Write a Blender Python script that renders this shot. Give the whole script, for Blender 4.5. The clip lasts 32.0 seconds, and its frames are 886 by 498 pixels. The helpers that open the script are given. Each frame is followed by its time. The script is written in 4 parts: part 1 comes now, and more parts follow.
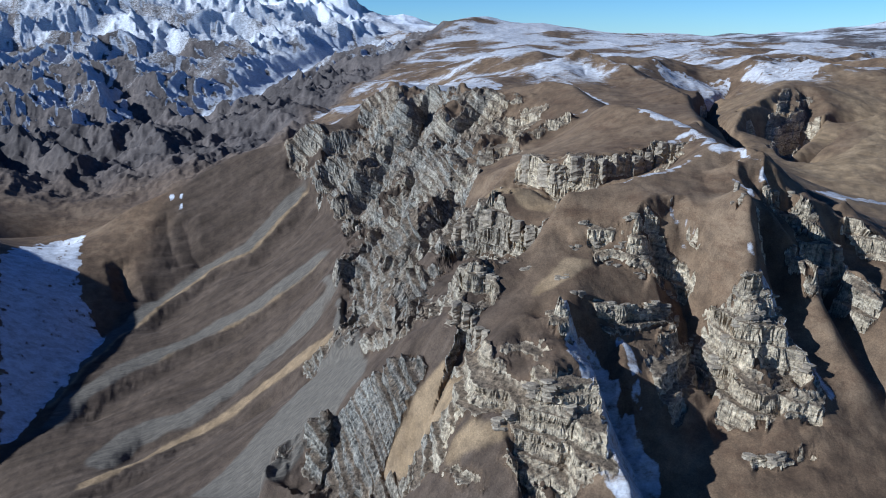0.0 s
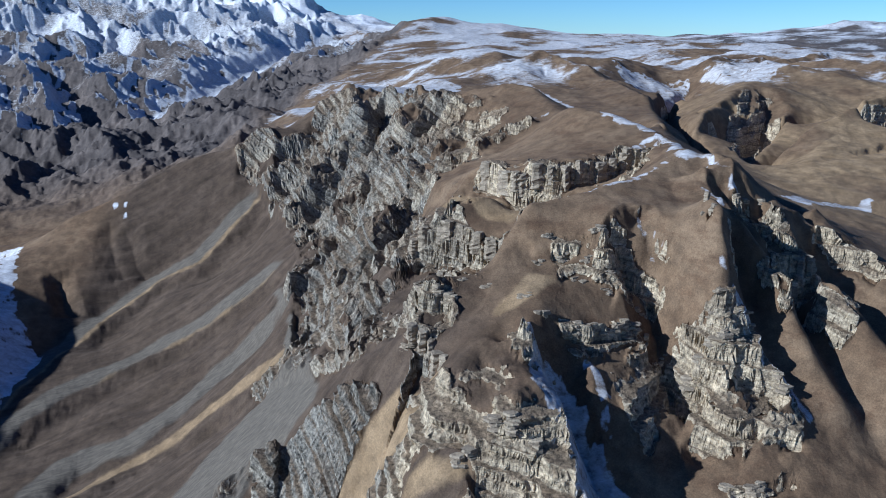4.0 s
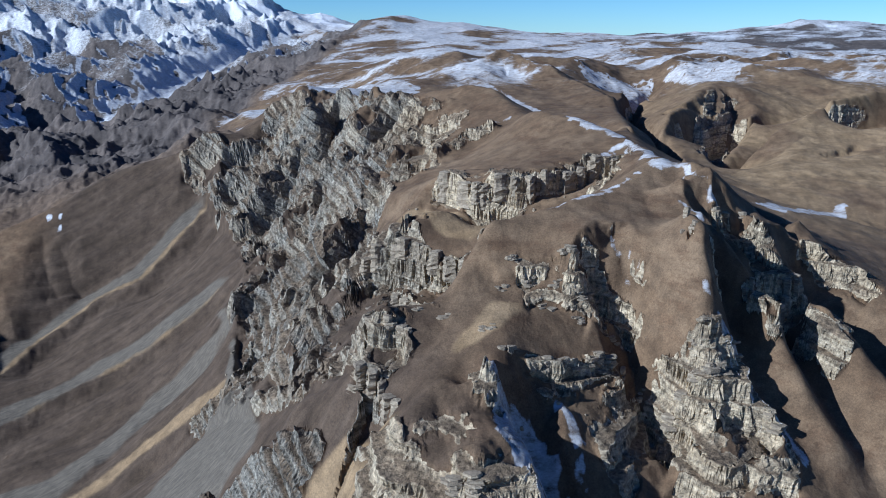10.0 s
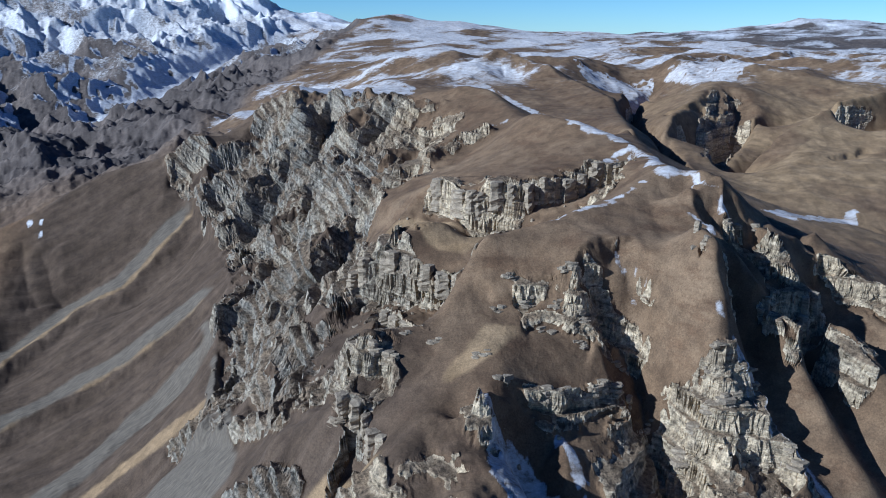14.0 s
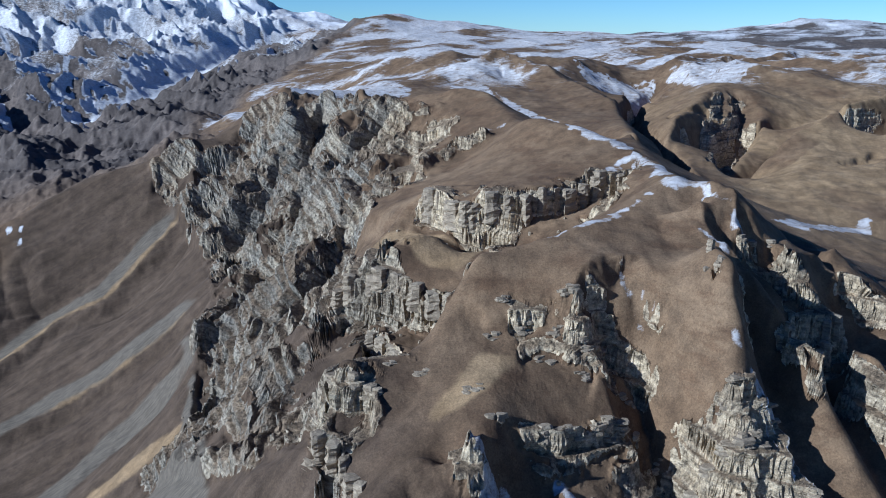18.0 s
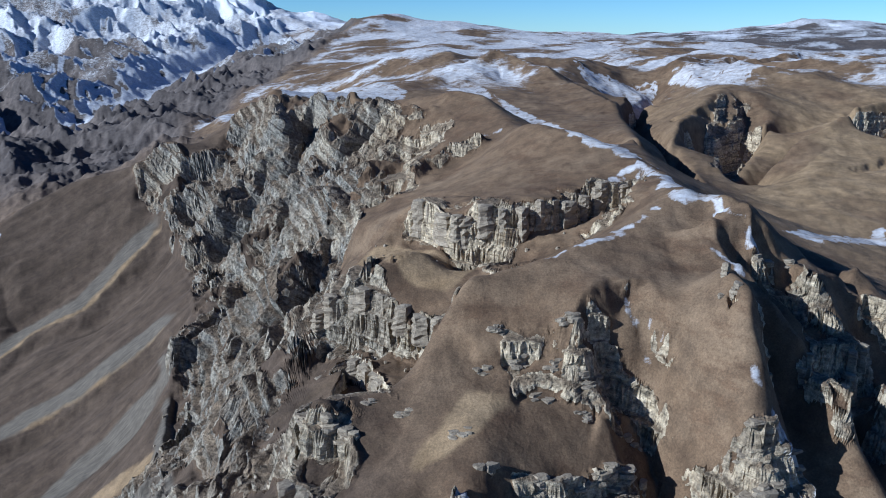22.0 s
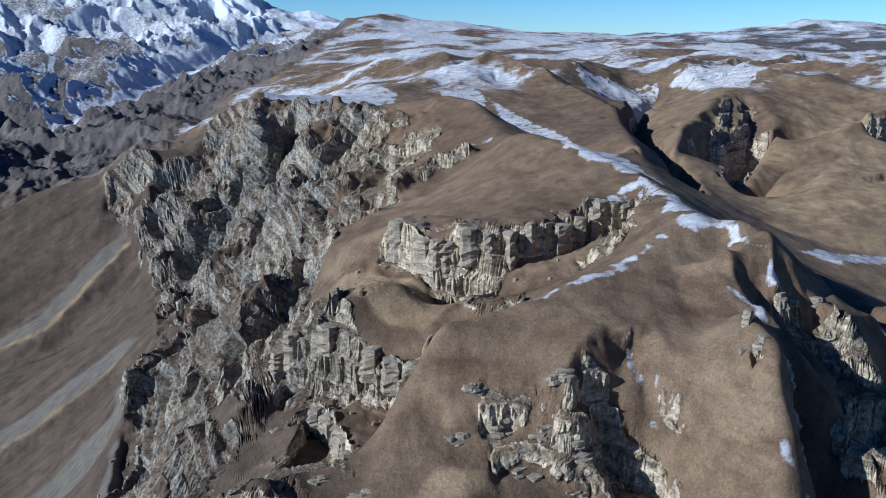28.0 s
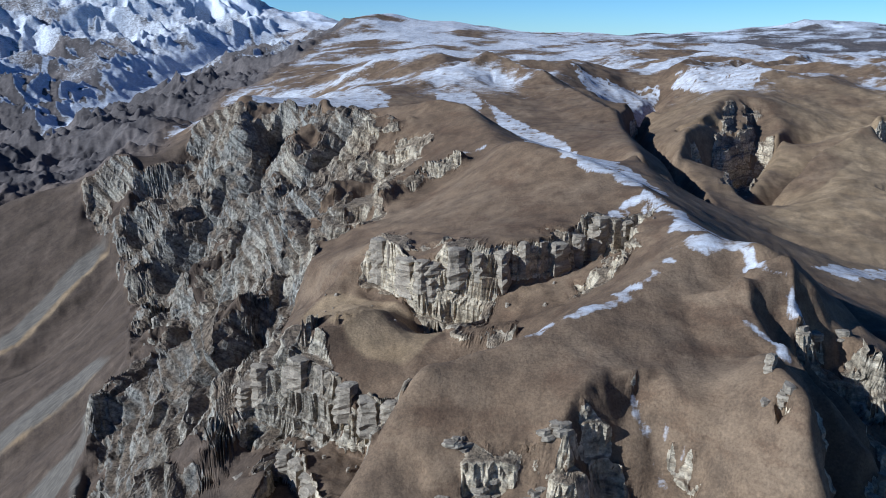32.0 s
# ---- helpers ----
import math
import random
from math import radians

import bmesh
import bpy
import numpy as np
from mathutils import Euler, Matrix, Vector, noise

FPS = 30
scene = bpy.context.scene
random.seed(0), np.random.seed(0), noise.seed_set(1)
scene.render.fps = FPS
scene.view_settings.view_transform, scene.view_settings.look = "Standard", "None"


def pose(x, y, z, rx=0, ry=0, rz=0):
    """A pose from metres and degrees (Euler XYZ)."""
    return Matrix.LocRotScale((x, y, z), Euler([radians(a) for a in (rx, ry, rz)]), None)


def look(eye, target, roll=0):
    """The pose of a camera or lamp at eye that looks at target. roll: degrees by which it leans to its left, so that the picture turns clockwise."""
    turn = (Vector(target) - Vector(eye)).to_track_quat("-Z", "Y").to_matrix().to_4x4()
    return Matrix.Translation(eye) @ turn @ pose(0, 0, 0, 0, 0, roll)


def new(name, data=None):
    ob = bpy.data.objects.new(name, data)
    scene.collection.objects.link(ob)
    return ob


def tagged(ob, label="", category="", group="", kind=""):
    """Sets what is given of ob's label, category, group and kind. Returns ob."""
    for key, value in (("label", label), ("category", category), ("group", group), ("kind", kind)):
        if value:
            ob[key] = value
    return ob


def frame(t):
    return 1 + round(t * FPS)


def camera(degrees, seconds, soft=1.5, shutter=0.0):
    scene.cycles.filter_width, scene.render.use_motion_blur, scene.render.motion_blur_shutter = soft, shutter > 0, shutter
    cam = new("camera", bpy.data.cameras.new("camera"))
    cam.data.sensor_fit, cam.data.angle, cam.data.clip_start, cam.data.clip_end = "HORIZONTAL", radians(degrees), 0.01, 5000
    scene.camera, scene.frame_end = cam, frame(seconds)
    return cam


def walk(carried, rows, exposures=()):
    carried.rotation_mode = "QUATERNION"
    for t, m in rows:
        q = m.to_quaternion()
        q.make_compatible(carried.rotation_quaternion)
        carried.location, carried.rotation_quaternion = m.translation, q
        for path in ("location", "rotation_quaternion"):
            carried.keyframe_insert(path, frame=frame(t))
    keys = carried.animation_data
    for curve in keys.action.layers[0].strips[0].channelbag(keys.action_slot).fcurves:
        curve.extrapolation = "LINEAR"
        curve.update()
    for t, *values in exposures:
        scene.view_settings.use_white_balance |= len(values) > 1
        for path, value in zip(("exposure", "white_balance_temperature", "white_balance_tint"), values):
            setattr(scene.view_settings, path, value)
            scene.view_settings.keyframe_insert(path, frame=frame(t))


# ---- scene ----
cam = camera(59.16, 32.0, soft=1.0)
# Seconds, eye, a point ahead, lean. Height 0 is the level of the flight.
PATH = [
    (0, (-0.00, 0.00, -0.00), (-3.74, 96.43, -26.21), -0.09),
    (0.5, (0.30, 3.93, -0.04), (-3.03, 100.38, -26.22), -0.08),
    (1, (0.65, 7.81, -0.08), (-1.58, 104.30, -26.25), -0.09),
    (1.5, (1.00, 11.69, -0.11), (-0.09, 108.21, -26.25), -0.10),
    (2, (1.34, 15.61, -0.08), (0.47, 112.12, -26.24), -0.05),
    (2.5, (1.68, 19.58, 0.04), (0.98, 116.09, -26.14), -0.03),
    (3, (2.12, 23.58, 0.15), (1.74, 120.09, -26.04), 0.01),
    (3.5, (2.61, 27.56, 0.26), (3.17, 124.07, -25.93), 0.01),
    (5.5, (4.39, 42.94, 0.53), (5.94, 139.45, -25.62), -0.05),
    (6, (4.92, 46.87, 0.52), (6.65, 143.37, -25.64), -0.05),
    (6.5, (5.48, 50.87, 0.48), (7.43, 147.37, -25.69), -0.01),
    (7, (5.99, 54.89, 0.47), (8.30, 151.36, -25.74), -0.02),
    (7.5, (6.53, 58.79, 0.45), (9.27, 155.25, -25.79), 0.01),
    (8, (7.11, 62.65, 0.45), (10.42, 159.09, -25.79), -0.04),
    (8.5, (7.64, 66.57, 0.44), (11.72, 162.98, -25.81), -0.04),
    (9, (8.18, 70.46, 0.47), (12.68, 166.84, -25.80), -0.04),
    (9.5, (8.79, 74.28, 0.49), (13.71, 170.65, -25.77), -0.06),
    (10, (9.42, 78.06, 0.52), (15.09, 174.37, -25.78), -0.06),
    (10.5, (10.03, 81.81, 0.56), (15.94, 178.10, -25.77), -0.03),
    (11, (10.66, 85.53, 0.59), (16.56, 181.81, -25.78), -0.04),
    (12, (11.90, 92.97, 0.67), (17.78, 189.25, -25.71), -0.03),
    (13, (13.04, 100.48, 0.75), (18.94, 196.75, -25.66), -0.06),
    (14, (14.47, 108.17, 0.75), (20.39, 204.44, -25.68), -0.06),
    (14.5, (15.20, 112.05, 0.78), (21.13, 208.32, -25.64), -0.06),
    (16.5, (18.41, 127.74, 0.92), (24.37, 224.00, -25.52), -0.02),
    (17, (19.17, 131.64, 0.94), (25.16, 227.89, -25.51), -0.01),
    (18, (20.75, 139.43, 1.03), (26.75, 235.67, -25.43), -0.01),
    (19, (22.43, 147.40, 1.16), (28.43, 243.64, -25.31), -0.03),
    (20, (24.28, 155.45, 1.18), (30.29, 251.70, -25.27), 0.04),
    (21, (26.13, 163.52, 1.18), (32.15, 259.78, -25.24), 0.04),
    (22, (28.02, 171.55, 1.28), (34.01, 267.80, -25.16), 0.03),
    (23, (29.98, 179.36, 1.41), (35.97, 275.62, -25.03), 0.03),
    (24, (31.89, 187.34, 1.54), (37.90, 283.60, -24.89), 0.08),
    (25, (34.11, 195.42, 1.63), (40.15, 291.68, -24.80), 0.08),
    (25.5, (35.25, 199.42, 1.72), (41.31, 295.67, -24.71), 0.10),
    (27.5, (39.66, 215.25, 1.97), (45.75, 311.50, -24.48), 0.14),
    (28, (40.80, 219.19, 2.04), (46.90, 315.43, -24.41), 0.15),
    (29, (42.90, 227.13, 2.23), (49.01, 323.39, -24.19), 0.14),
    (30, (44.93, 235.04, 2.36), (51.07, 331.28, -24.08), 0.14),
    (31, (46.82, 243.05, 2.52), (52.98, 339.30, -23.92), 0.16),
    (32, (48.75, 251.30, 2.60), (54.90, 347.55, -23.82), 0.16),
]
walk(cam, [(t, look(eye, target, roll)) for t, eye, target, roll in PATH], [(0, 0.24, 5500, 10), (32, 0.24, 5500, 10)])

# ---- daylight ----
SUN_TO = Vector((-0.82, -0.30, 0.46)).normalized()
world = bpy.data.worlds.new("sky")
scene.world = world
world.use_nodes = True
wn = world.node_tree
sky = wn.nodes.new("ShaderNodeTexSky")
sky.sky_type, sky.sun_disc = "NISHITA", False
sky.sun_elevation = math.asin(SUN_TO.z)
sky.sun_rotation = math.atan2(SUN_TO.x, SUN_TO.y)
sky.altitude, sky.air_density, sky.dust_density, sky.ozone_density = 2000, 1.0, 0.0, 3.0
clear = wn.nodes.new("ShaderNodeMixRGB")
clear.blend_type, clear.inputs[0].default_value = "MULTIPLY", 1.0
# Pale towards the horizon, deep blue overhead, as over high dry country.
up = wn.nodes.new("ShaderNodeSeparateXYZ")
wn.links.new(wn.nodes.new("ShaderNodeTexCoord").outputs["Generated"], up.inputs[0])
depth = wn.nodes.new("ShaderNodeValToRGB")
depth.color_ramp.elements[0].position, depth.color_ramp.elements[0].color = 0.0, (1.15, 1.75, 2.25, 1)
depth.color_ramp.elements[1].position, depth.color_ramp.elements[1].color = 0.34, (0.34, 0.78, 1.36, 1)
wn.links.new(up.outputs[2], depth.inputs[0])
wn.links.new(depth.outputs[0], clear.inputs[2])
wn.links.new(sky.outputs[0], clear.inputs[1])
wn.links.new(clear.outputs[0], wn.nodes["Background"].inputs[0])
wn.nodes["Background"].inputs[1].default_value = 0.043
sun = new("sun", bpy.data.lights.new("sun", "SUN"))
sun.data.energy, sun.data.angle, sun.data.color = 5.0, radians(0.53), (0.925, 0.975, 0.975)
sun.matrix_world = look(SUN_TO * 100, (0, 0, 0))

# ---- noise on arrays ----
TABLE = np.random.RandomState(7).permutation(1024)
TURN = np.random.RandomState(8).uniform(0, 2 * np.pi, 1024)
GX, GY = np.cos(TURN), np.sin(TURN)


def perlin(x, y, seed=0):
    """Gradient noise, about -0.7 to 0.7."""
    xi, yi = np.floor(x).astype(np.int64), np.floor(y).astype(np.int64)
    xf, yf = x - xi, y - yi
    u, v = xf * xf * xf * (xf * (xf * 6 - 15) + 10), yf * yf * yf * (yf * (yf * 6 - 15) + 10)

    def dot(i, j):
        h = TABLE[(TABLE[(xi + i + seed * 57) & 1023] + yi + j) & 1023]
        return GX[h] * (xf - i) + GY[h] * (yf - j)

    a, b = dot(0, 0), dot(0, 1)
    a += u * (dot(1, 0) - a)
    b += u * (dot(1, 1) - b)
    return a + v * (b - a)


def fbm(x, y, size, octaves, seed=0, gain=0.5):
    out, amp = 0.0, 1.0
    for n in range(octaves):
        out = out + amp * perlin(x / size, y / size, seed + n)
        size, amp = size * 0.49, amp * gain
    return out


def ridged(x, y, size, octaves, seed=0, gain=0.5):
    """Sharp crests at 1, hollows towards 0."""
    out, amp, total = 0.0, 1.0, 0.0
    for n in range(octaves):
        out = out + amp * (1 - np.abs(perlin(x / size, y / size, seed + n)) * 1.9)
        total += amp
        size, amp = size * 0.49, amp * gain
    return out / total


def massif(x, y, size, octaves, seed=0):
    """Branching ridges, about 0 in the beds and 0.8 on the crests; spurs grow out of the crests."""
    out, amp, total, share = 0.0, 1.0, 0.0, 1.0
    for n in range(octaves):
        s = np.clip(1 - np.abs(perlin(x / size, y / size, seed + n)) * 1.75, 0, 1) ** 1.2 * share
        out, total = out + amp * s, total + amp
        share = np.clip(0.5 + 0.9 * s, 0, 1)
        size, amp = size * 0.47, amp * 0.46
    return out / total


def smooth(a, b, v):
    s = np.clip((v - a) / (b - a), 0, 1)
    return s * s * (3 - 2 * s)


# ---- the lie of the land: crests, spurs, feet and streams of the massif ----
LINES = {}


def line(name, *points):
    LINES[name] = np.array(points, float)


line("main_crest", (161, 530, -70), (173, 590, -72), (167, 640, -67), (145, 670, -60), (124, 705, -58), (116, 760, -67), (115, 830, -59), (106, 880, -50), (82, 900, -48), (52, 940, -57), (24, 1000, -66), (-34, 1080, -72), (-98, 1080, -70), (-117, 1085, -66))
line("dome_rim", (161, 530, -70), (130, 500, -81), (98, 480, -84), (73, 470, -87), (62, 465, -91), (50, 462, -98), (45, 455, -103))
line("dome_back", (161, 530, -68), (176, 524, -74), (194, 518, -77), (200, 500, -92), (204, 482, -101))
line("front_nose", (63, 425, -116), (49, 378, -130), (33, 372, -140), (29, 340, -148), (35, 320, -150))
line("nose_left", (25, 430, -121), (2, 412, -121), (-7, 393, -138), (-34, 420, -164), (-42, 405, -166))
line("knob_ravine", (88, 522, -110), (74, 499, -116), (63, 483, -121), (53, 471, -126), (42, 459, -133), (30, 446, -143), (14, 438, -151))
line("knob_d", (73, 560, -115), (48, 560, -99), (15, 535, -106), (-1, 545, -121))
line("d_foot", (45, 450, -103), (27, 440, -127), (1, 412, -117), (-15, 425, -138))
line("cliff_top", (172, 600, -77), (140, 590, -78), (106, 575, -81), (80, 565, -84), (58, 575, -92), (39, 607, -92), (21, 640, -105), (-5, 670, -119))
line("cliff_foot", (124, 545, -96), (97, 535, -100), (74, 530, -106), (57, 560, -107))
line("b_spur", (116, 760, -67), (69, 720, -91), (41, 680, -99), (-8, 730, -108), (-27, 700, -134))
line("crag_crest", (-117, 1085, -66), (-148, 1040, -89), (-160, 1000, -111), (-209, 990, -107), (-227, 990, -124), (-255, 985, -132))
line("left_spur", (-255, 985, -132), (-302, 985, -146), (-340, 975, -164), (-368, 960, -181), (-421, 930, -204), (-506, 900, -255))
line("crag_mid", (-117, 1085, -66), (-58, 900, -96), (-109, 900, -135), (-154, 905, -174), (-185, 900, -183))
line("crag_foot", (-185, 900, -183), (-134, 790, -189), (-119, 710, -194), (-120, 650, -207), (-96, 575, -205), (-93, 535, -216))
line("crag_rib", (-12, 780, -118), (-35, 700, -138), (-51, 640, -169), (-59, 600, -183), (-61, 545, -184))
line("peak_ridge", (-33, 3150, 70), (40, 3250, 80), (172, 3350, 62), (424, 3600, 26), (724, 3900, -8), (1212, 4300, -8))
line("peak_left", (-33, 3150, 70), (-96, 2950, 33), (-139, 2700, -15), (-193, 2350, -69), (-230, 2050, -104), (-290, 1800, -146))
line("peak_foot", (-145, 3500, 6), (-390, 2950, -116), (-509, 2600, -159), (-593, 2400, -207), (-755, 2200, -272), (-854, 1950, -325))
line("ridge_w", (-290, 1800, -146), (-348, 1620, -160), (-406, 1540, -186), (-501, 1460, -209), (-573, 1380, -234), (-686, 1280, -273))
line("river", (-1141, 2250, -357), (-997, 2350, -329), (-951, 2500, -309), (-896, 2705, -264), (-808, 3200, -198), (-797, 3560, -146), (-505, 4100, -85))
line("left_hills", (-1591, 2800, -240), (-1257, 2850, -191), (-1058, 3050, -168), (-965, 3400, -123), (-762, 3800, -71))
line("range", (-2837, 4600, 600), (-2037, 4650, 430), (-1627, 4700, 310), (-1183, 4700, 235), (-830, 4750, 178), (-584, 4750, 105), (-274, 4800, 85))
line("range_foot", (-2067, 3300, -97), (-1544, 3500, -71), (-1166, 3700, -40), (-768, 4100, -3), (-366, 4400, 13))
line("snow_flat", (-119, 1140, -63), (-74, 1230, -73), (-9, 1280, -79), (31, 1300, -78))
line("plat1", (-59, 1800, -62), (57, 1850, -53), (184, 1600, -53), (227, 1550, -45), (295, 1400, -73), (340, 1270, -89))
line("plat2", (121, 2600, -19), (378, 2600, -28), (466, 2200, -51), (499, 1800, -63), (499, 1550, -83))
line("plat3", (901, 2700, -20), (956, 2650, -25), (1065, 2650, -20), (1091, 2500, -46))
line("plat4", (546, 1600, -66), (510, 1290, -71), (763, 1700, -60), (1014, 2000, -53), (876, 1500, -62), (1011, 1500, -62))
line("range_r", (1820, 4700, -4), (2050, 4700, 30), (2312, 4700, 72), (2545, 4700, 84), (2880, 4700, 50), (3514, 4700, -21))
line("range_r0", (1390, 3600, -64), (1620, 3300, -80), (1828, 3000, -97))
line("skyline", (808, 4700, 9), (1163, 4700, 15), (1589, 4700, -3))
line("canyon", (292, 830, -124), (322, 980, -119), (321, 1130, -123), (390, 1320, -114), (485, 1520, -95))
line("canyon_l", (211, 720, -88), (286, 1050, -93), (327, 1220, -92), (393, 1320, -89))
line("canyon_r", (314, 850, -130), (382, 960, -134), (468, 1080, -121), (532, 1200, -92))
line("bluff", (322, 1000, -109), (401, 1130, -88), (498, 1280, -71), (526, 1250, -76), (532, 1200, -90))
line("bluff_face", (417, 1083, -131), (486, 1230, -86))
line("hill_r1", (398, 940, -137), (468, 990, -109), (545, 1040, -90), (614, 1080, -78), (762, 1160, -60))
line("hill_r2", (378, 840, -137), (468, 920, -122), (544, 960, -115), (682, 1000, -87))
line("flat_r", (329, 790, -141), (356, 765, -147), (382, 745, -152), (402, 725, -156), (444, 700, -163))
line("east_foot", (229, 660, -99), (268, 680, -121), (289, 640, -135), (303, 610, -141), (333, 600, -145))
line("stream", (-372, 748, -288), (-368, 655, -294), (-370, 570, -312), (-360, 520, -319), (-401, 470, -368))
line("stream_w", (-485, 930, -238), (-551, 930, -242), (-639, 930, -250), (-745, 930, -266))
line("low_left", (-238, 450, -296), (-147, 410, -268), (-87, 390, -246), (-38, 345, -230))
line("behind_near", (-600, 60, -330), (-100, 120, -270), (150, 150, -250), (500, 250, -240), (900, 450, -230))
line("slope_a", (-171, 922, -158), (-210, 910, -185), (-251, 896, -211), (-300, 860, -250), (-345, 800, -280))
line("slope_b", (-154, 905, -174), (-219, 832, -237), (-270, 804, -252), (-307, 760, -277), (-352, 742, -288))
line("slope_c", (-113, 703, -199), (-154, 717, -222), (-200, 715, -250), (-260, 700, -280), (-330, 690, -291))
line("slope_d", (-100, 640, -222), (-162, 642, -265), (-230, 620, -295), (-340, 600, -308))
line("slope_e", (-55, 535, -172), (-92, 528, -220), (-130, 535, -250), (-180, 540, -285), (-260, 530, -312))
line("dome_front", (99, 436, -93), (140, 450, -91), (158, 450, -89), (152, 421, -92), (148, 403, -115), (140, 381, -136), (146, 366, -154), (150, 345, -174))
line("gully_r", (104, 437, -108), (107, 423, -123), (110, 407, -136), (118, 385, -156), (112, 362, -177), (108, 335, -192), (105, 300, -206), (103, 270, -216))
line("fin_spur", (158, 470, -93), (170, 458, -103), (180, 440, -115), (185, 422, -124), (184, 407, -132), (190, 392, -148), (198, 370, -168))
line("square_spur", (204, 482, -101), (210, 460, -117), (217, 426, -127), (226, 400, -146), (236, 372, -165), (245, 345, -182))
line("gully_f", (186, 468, -112), (192, 448, -130), (198, 425, -146), (204, 400, -162), (208, 375, -176), (212, 350, -188))
line("gully_g", (224, 476, -126), (232, 452, -144), (240, 425, -158), (250, 395, -171), (260, 365, -184))
line("nose_w", (30, 372, -134), (11, 350, -142), (0, 328, -165))
line("gully_e", (160, 448, -108), (164, 430, -126), (168, 410, -142), (174, 388, -158), (182, 365, -172), (190, 340, -186))
line("east_spur", (237, 486, -112), (256, 470, -124), (268, 440, -138), (280, 405, -152), (290, 370, -170))
line("east_low", (330, 560, -134), (345, 500, -146), (360, 440, -160), (375, 380, -178))
# Added ridge out of view, there to shade the snow by the stream.
line("unseen_shade_ridge", (-640, 470, -150), (-690, 590, -95), (-715, 710, -90), (-735, 800, -135), (-765, 900, -185), (-800, 1100, -230))
line("lower_r", (70, 275, -206), (110, 255, -220), (154, 290, -200), (200, 310, -198), (260, 325, -196))
line("behind_crest", (0, 1130, -95), (60, 1060, -105), (130, 1000, -108), (200, 930, -112), (250, 840, -118))
line("behind_spur", (-640, 1060, -300), (-500, 1090, -275), (-400, 1120, -245), (-300, 1140, -215), (-215, 1190, -180))
line("behind_far", (-3500, -2400, -200), (0, -2400, -260), (4000, -2400, -180))
line("west_edge", (-3500, 0, -200), (-3500, 2500, -100), (-3500, 4800, 300))
line("east_edge", (4100, 0, -120), (4100, 2500, -60), (4100, 4800, 0))


# Hollows behind the crests of the eastern hills.
LINES["hill_back_a"] = LINES["hill_r1"] + (-25, 110, -40)
LINES["hill_back_b"] = LINES["hill_r2"] + (-20, 75, -26)


class Raster:
    def __init__(self, x0, x1, y0, y1, cell):
        self.x0, self.y0, self.cell = x0, y0, cell
        self.nx, self.ny = int((x1 - x0) / cell) + 1, int((y1 - y0) / cell) + 1
        self.X, self.Y = np.meshgrid(x0 + cell * np.arange(self.nx), y0 + cell * np.arange(self.ny))

    def at(self, grid, x, y):
        u, v = np.clip((x - self.x0) / self.cell, 0, self.nx - 1.001), np.clip((y - self.y0) / self.cell, 0, self.ny - 1.001)
        i, j = u.astype(int), v.astype(int)
        u, v = u - i, v - j
        return (grid[j, i] * (1 - u) + grid[j, i + 1] * u) * (1 - v) + (grid[j + 1, i] * (1 - u) + grid[j + 1, i + 1] * u) * v


    def round_at(self, grid, x, y):
        """As at(), on a rounded surface with no creases between cells."""
        u, v = np.clip((x - self.x0) / self.cell, 1, self.nx - 2.001), np.clip((y - self.y0) / self.cell, 1, self.ny - 2.001)
        i, j = u.astype(int), v.astype(int)
        u, v = u - i, v - j

        def weights(t):
            return (1 - t) ** 3 / 6, (3 * t**3 - 6 * t**2 + 4) / 6, (-3 * t**3 + 3 * t**2 + 3 * t + 1) / 6, t**3 / 6

        wu, wv, out = weights(u), weights(v), 0.0
        for b in range(4):
            out = out + wv[b] * sum(wu[a] * grid[j + b - 1, i + a - 1] for a in range(4))
        return out


def relax(z, fixed, held, rounds):
    for _ in range(rounds):
        p = np.pad(z, 1, mode="edge")
        z = (p[1:-1, :-2] + p[1:-1, 2:] + p[:-2, 1:-1] + p[2:, 1:-1]) / 4
        z[held] = fixed[held]
    return z


def rounded(z):
    for _ in range(2):
        p = np.pad(z, 1, mode="edge")
        z = 0.5 * z + 0.125 * (p[1:-1, :-2] + p[1:-1, 2:] + p[:-2, 1:-1] + p[2:, 1:-1])
    return z


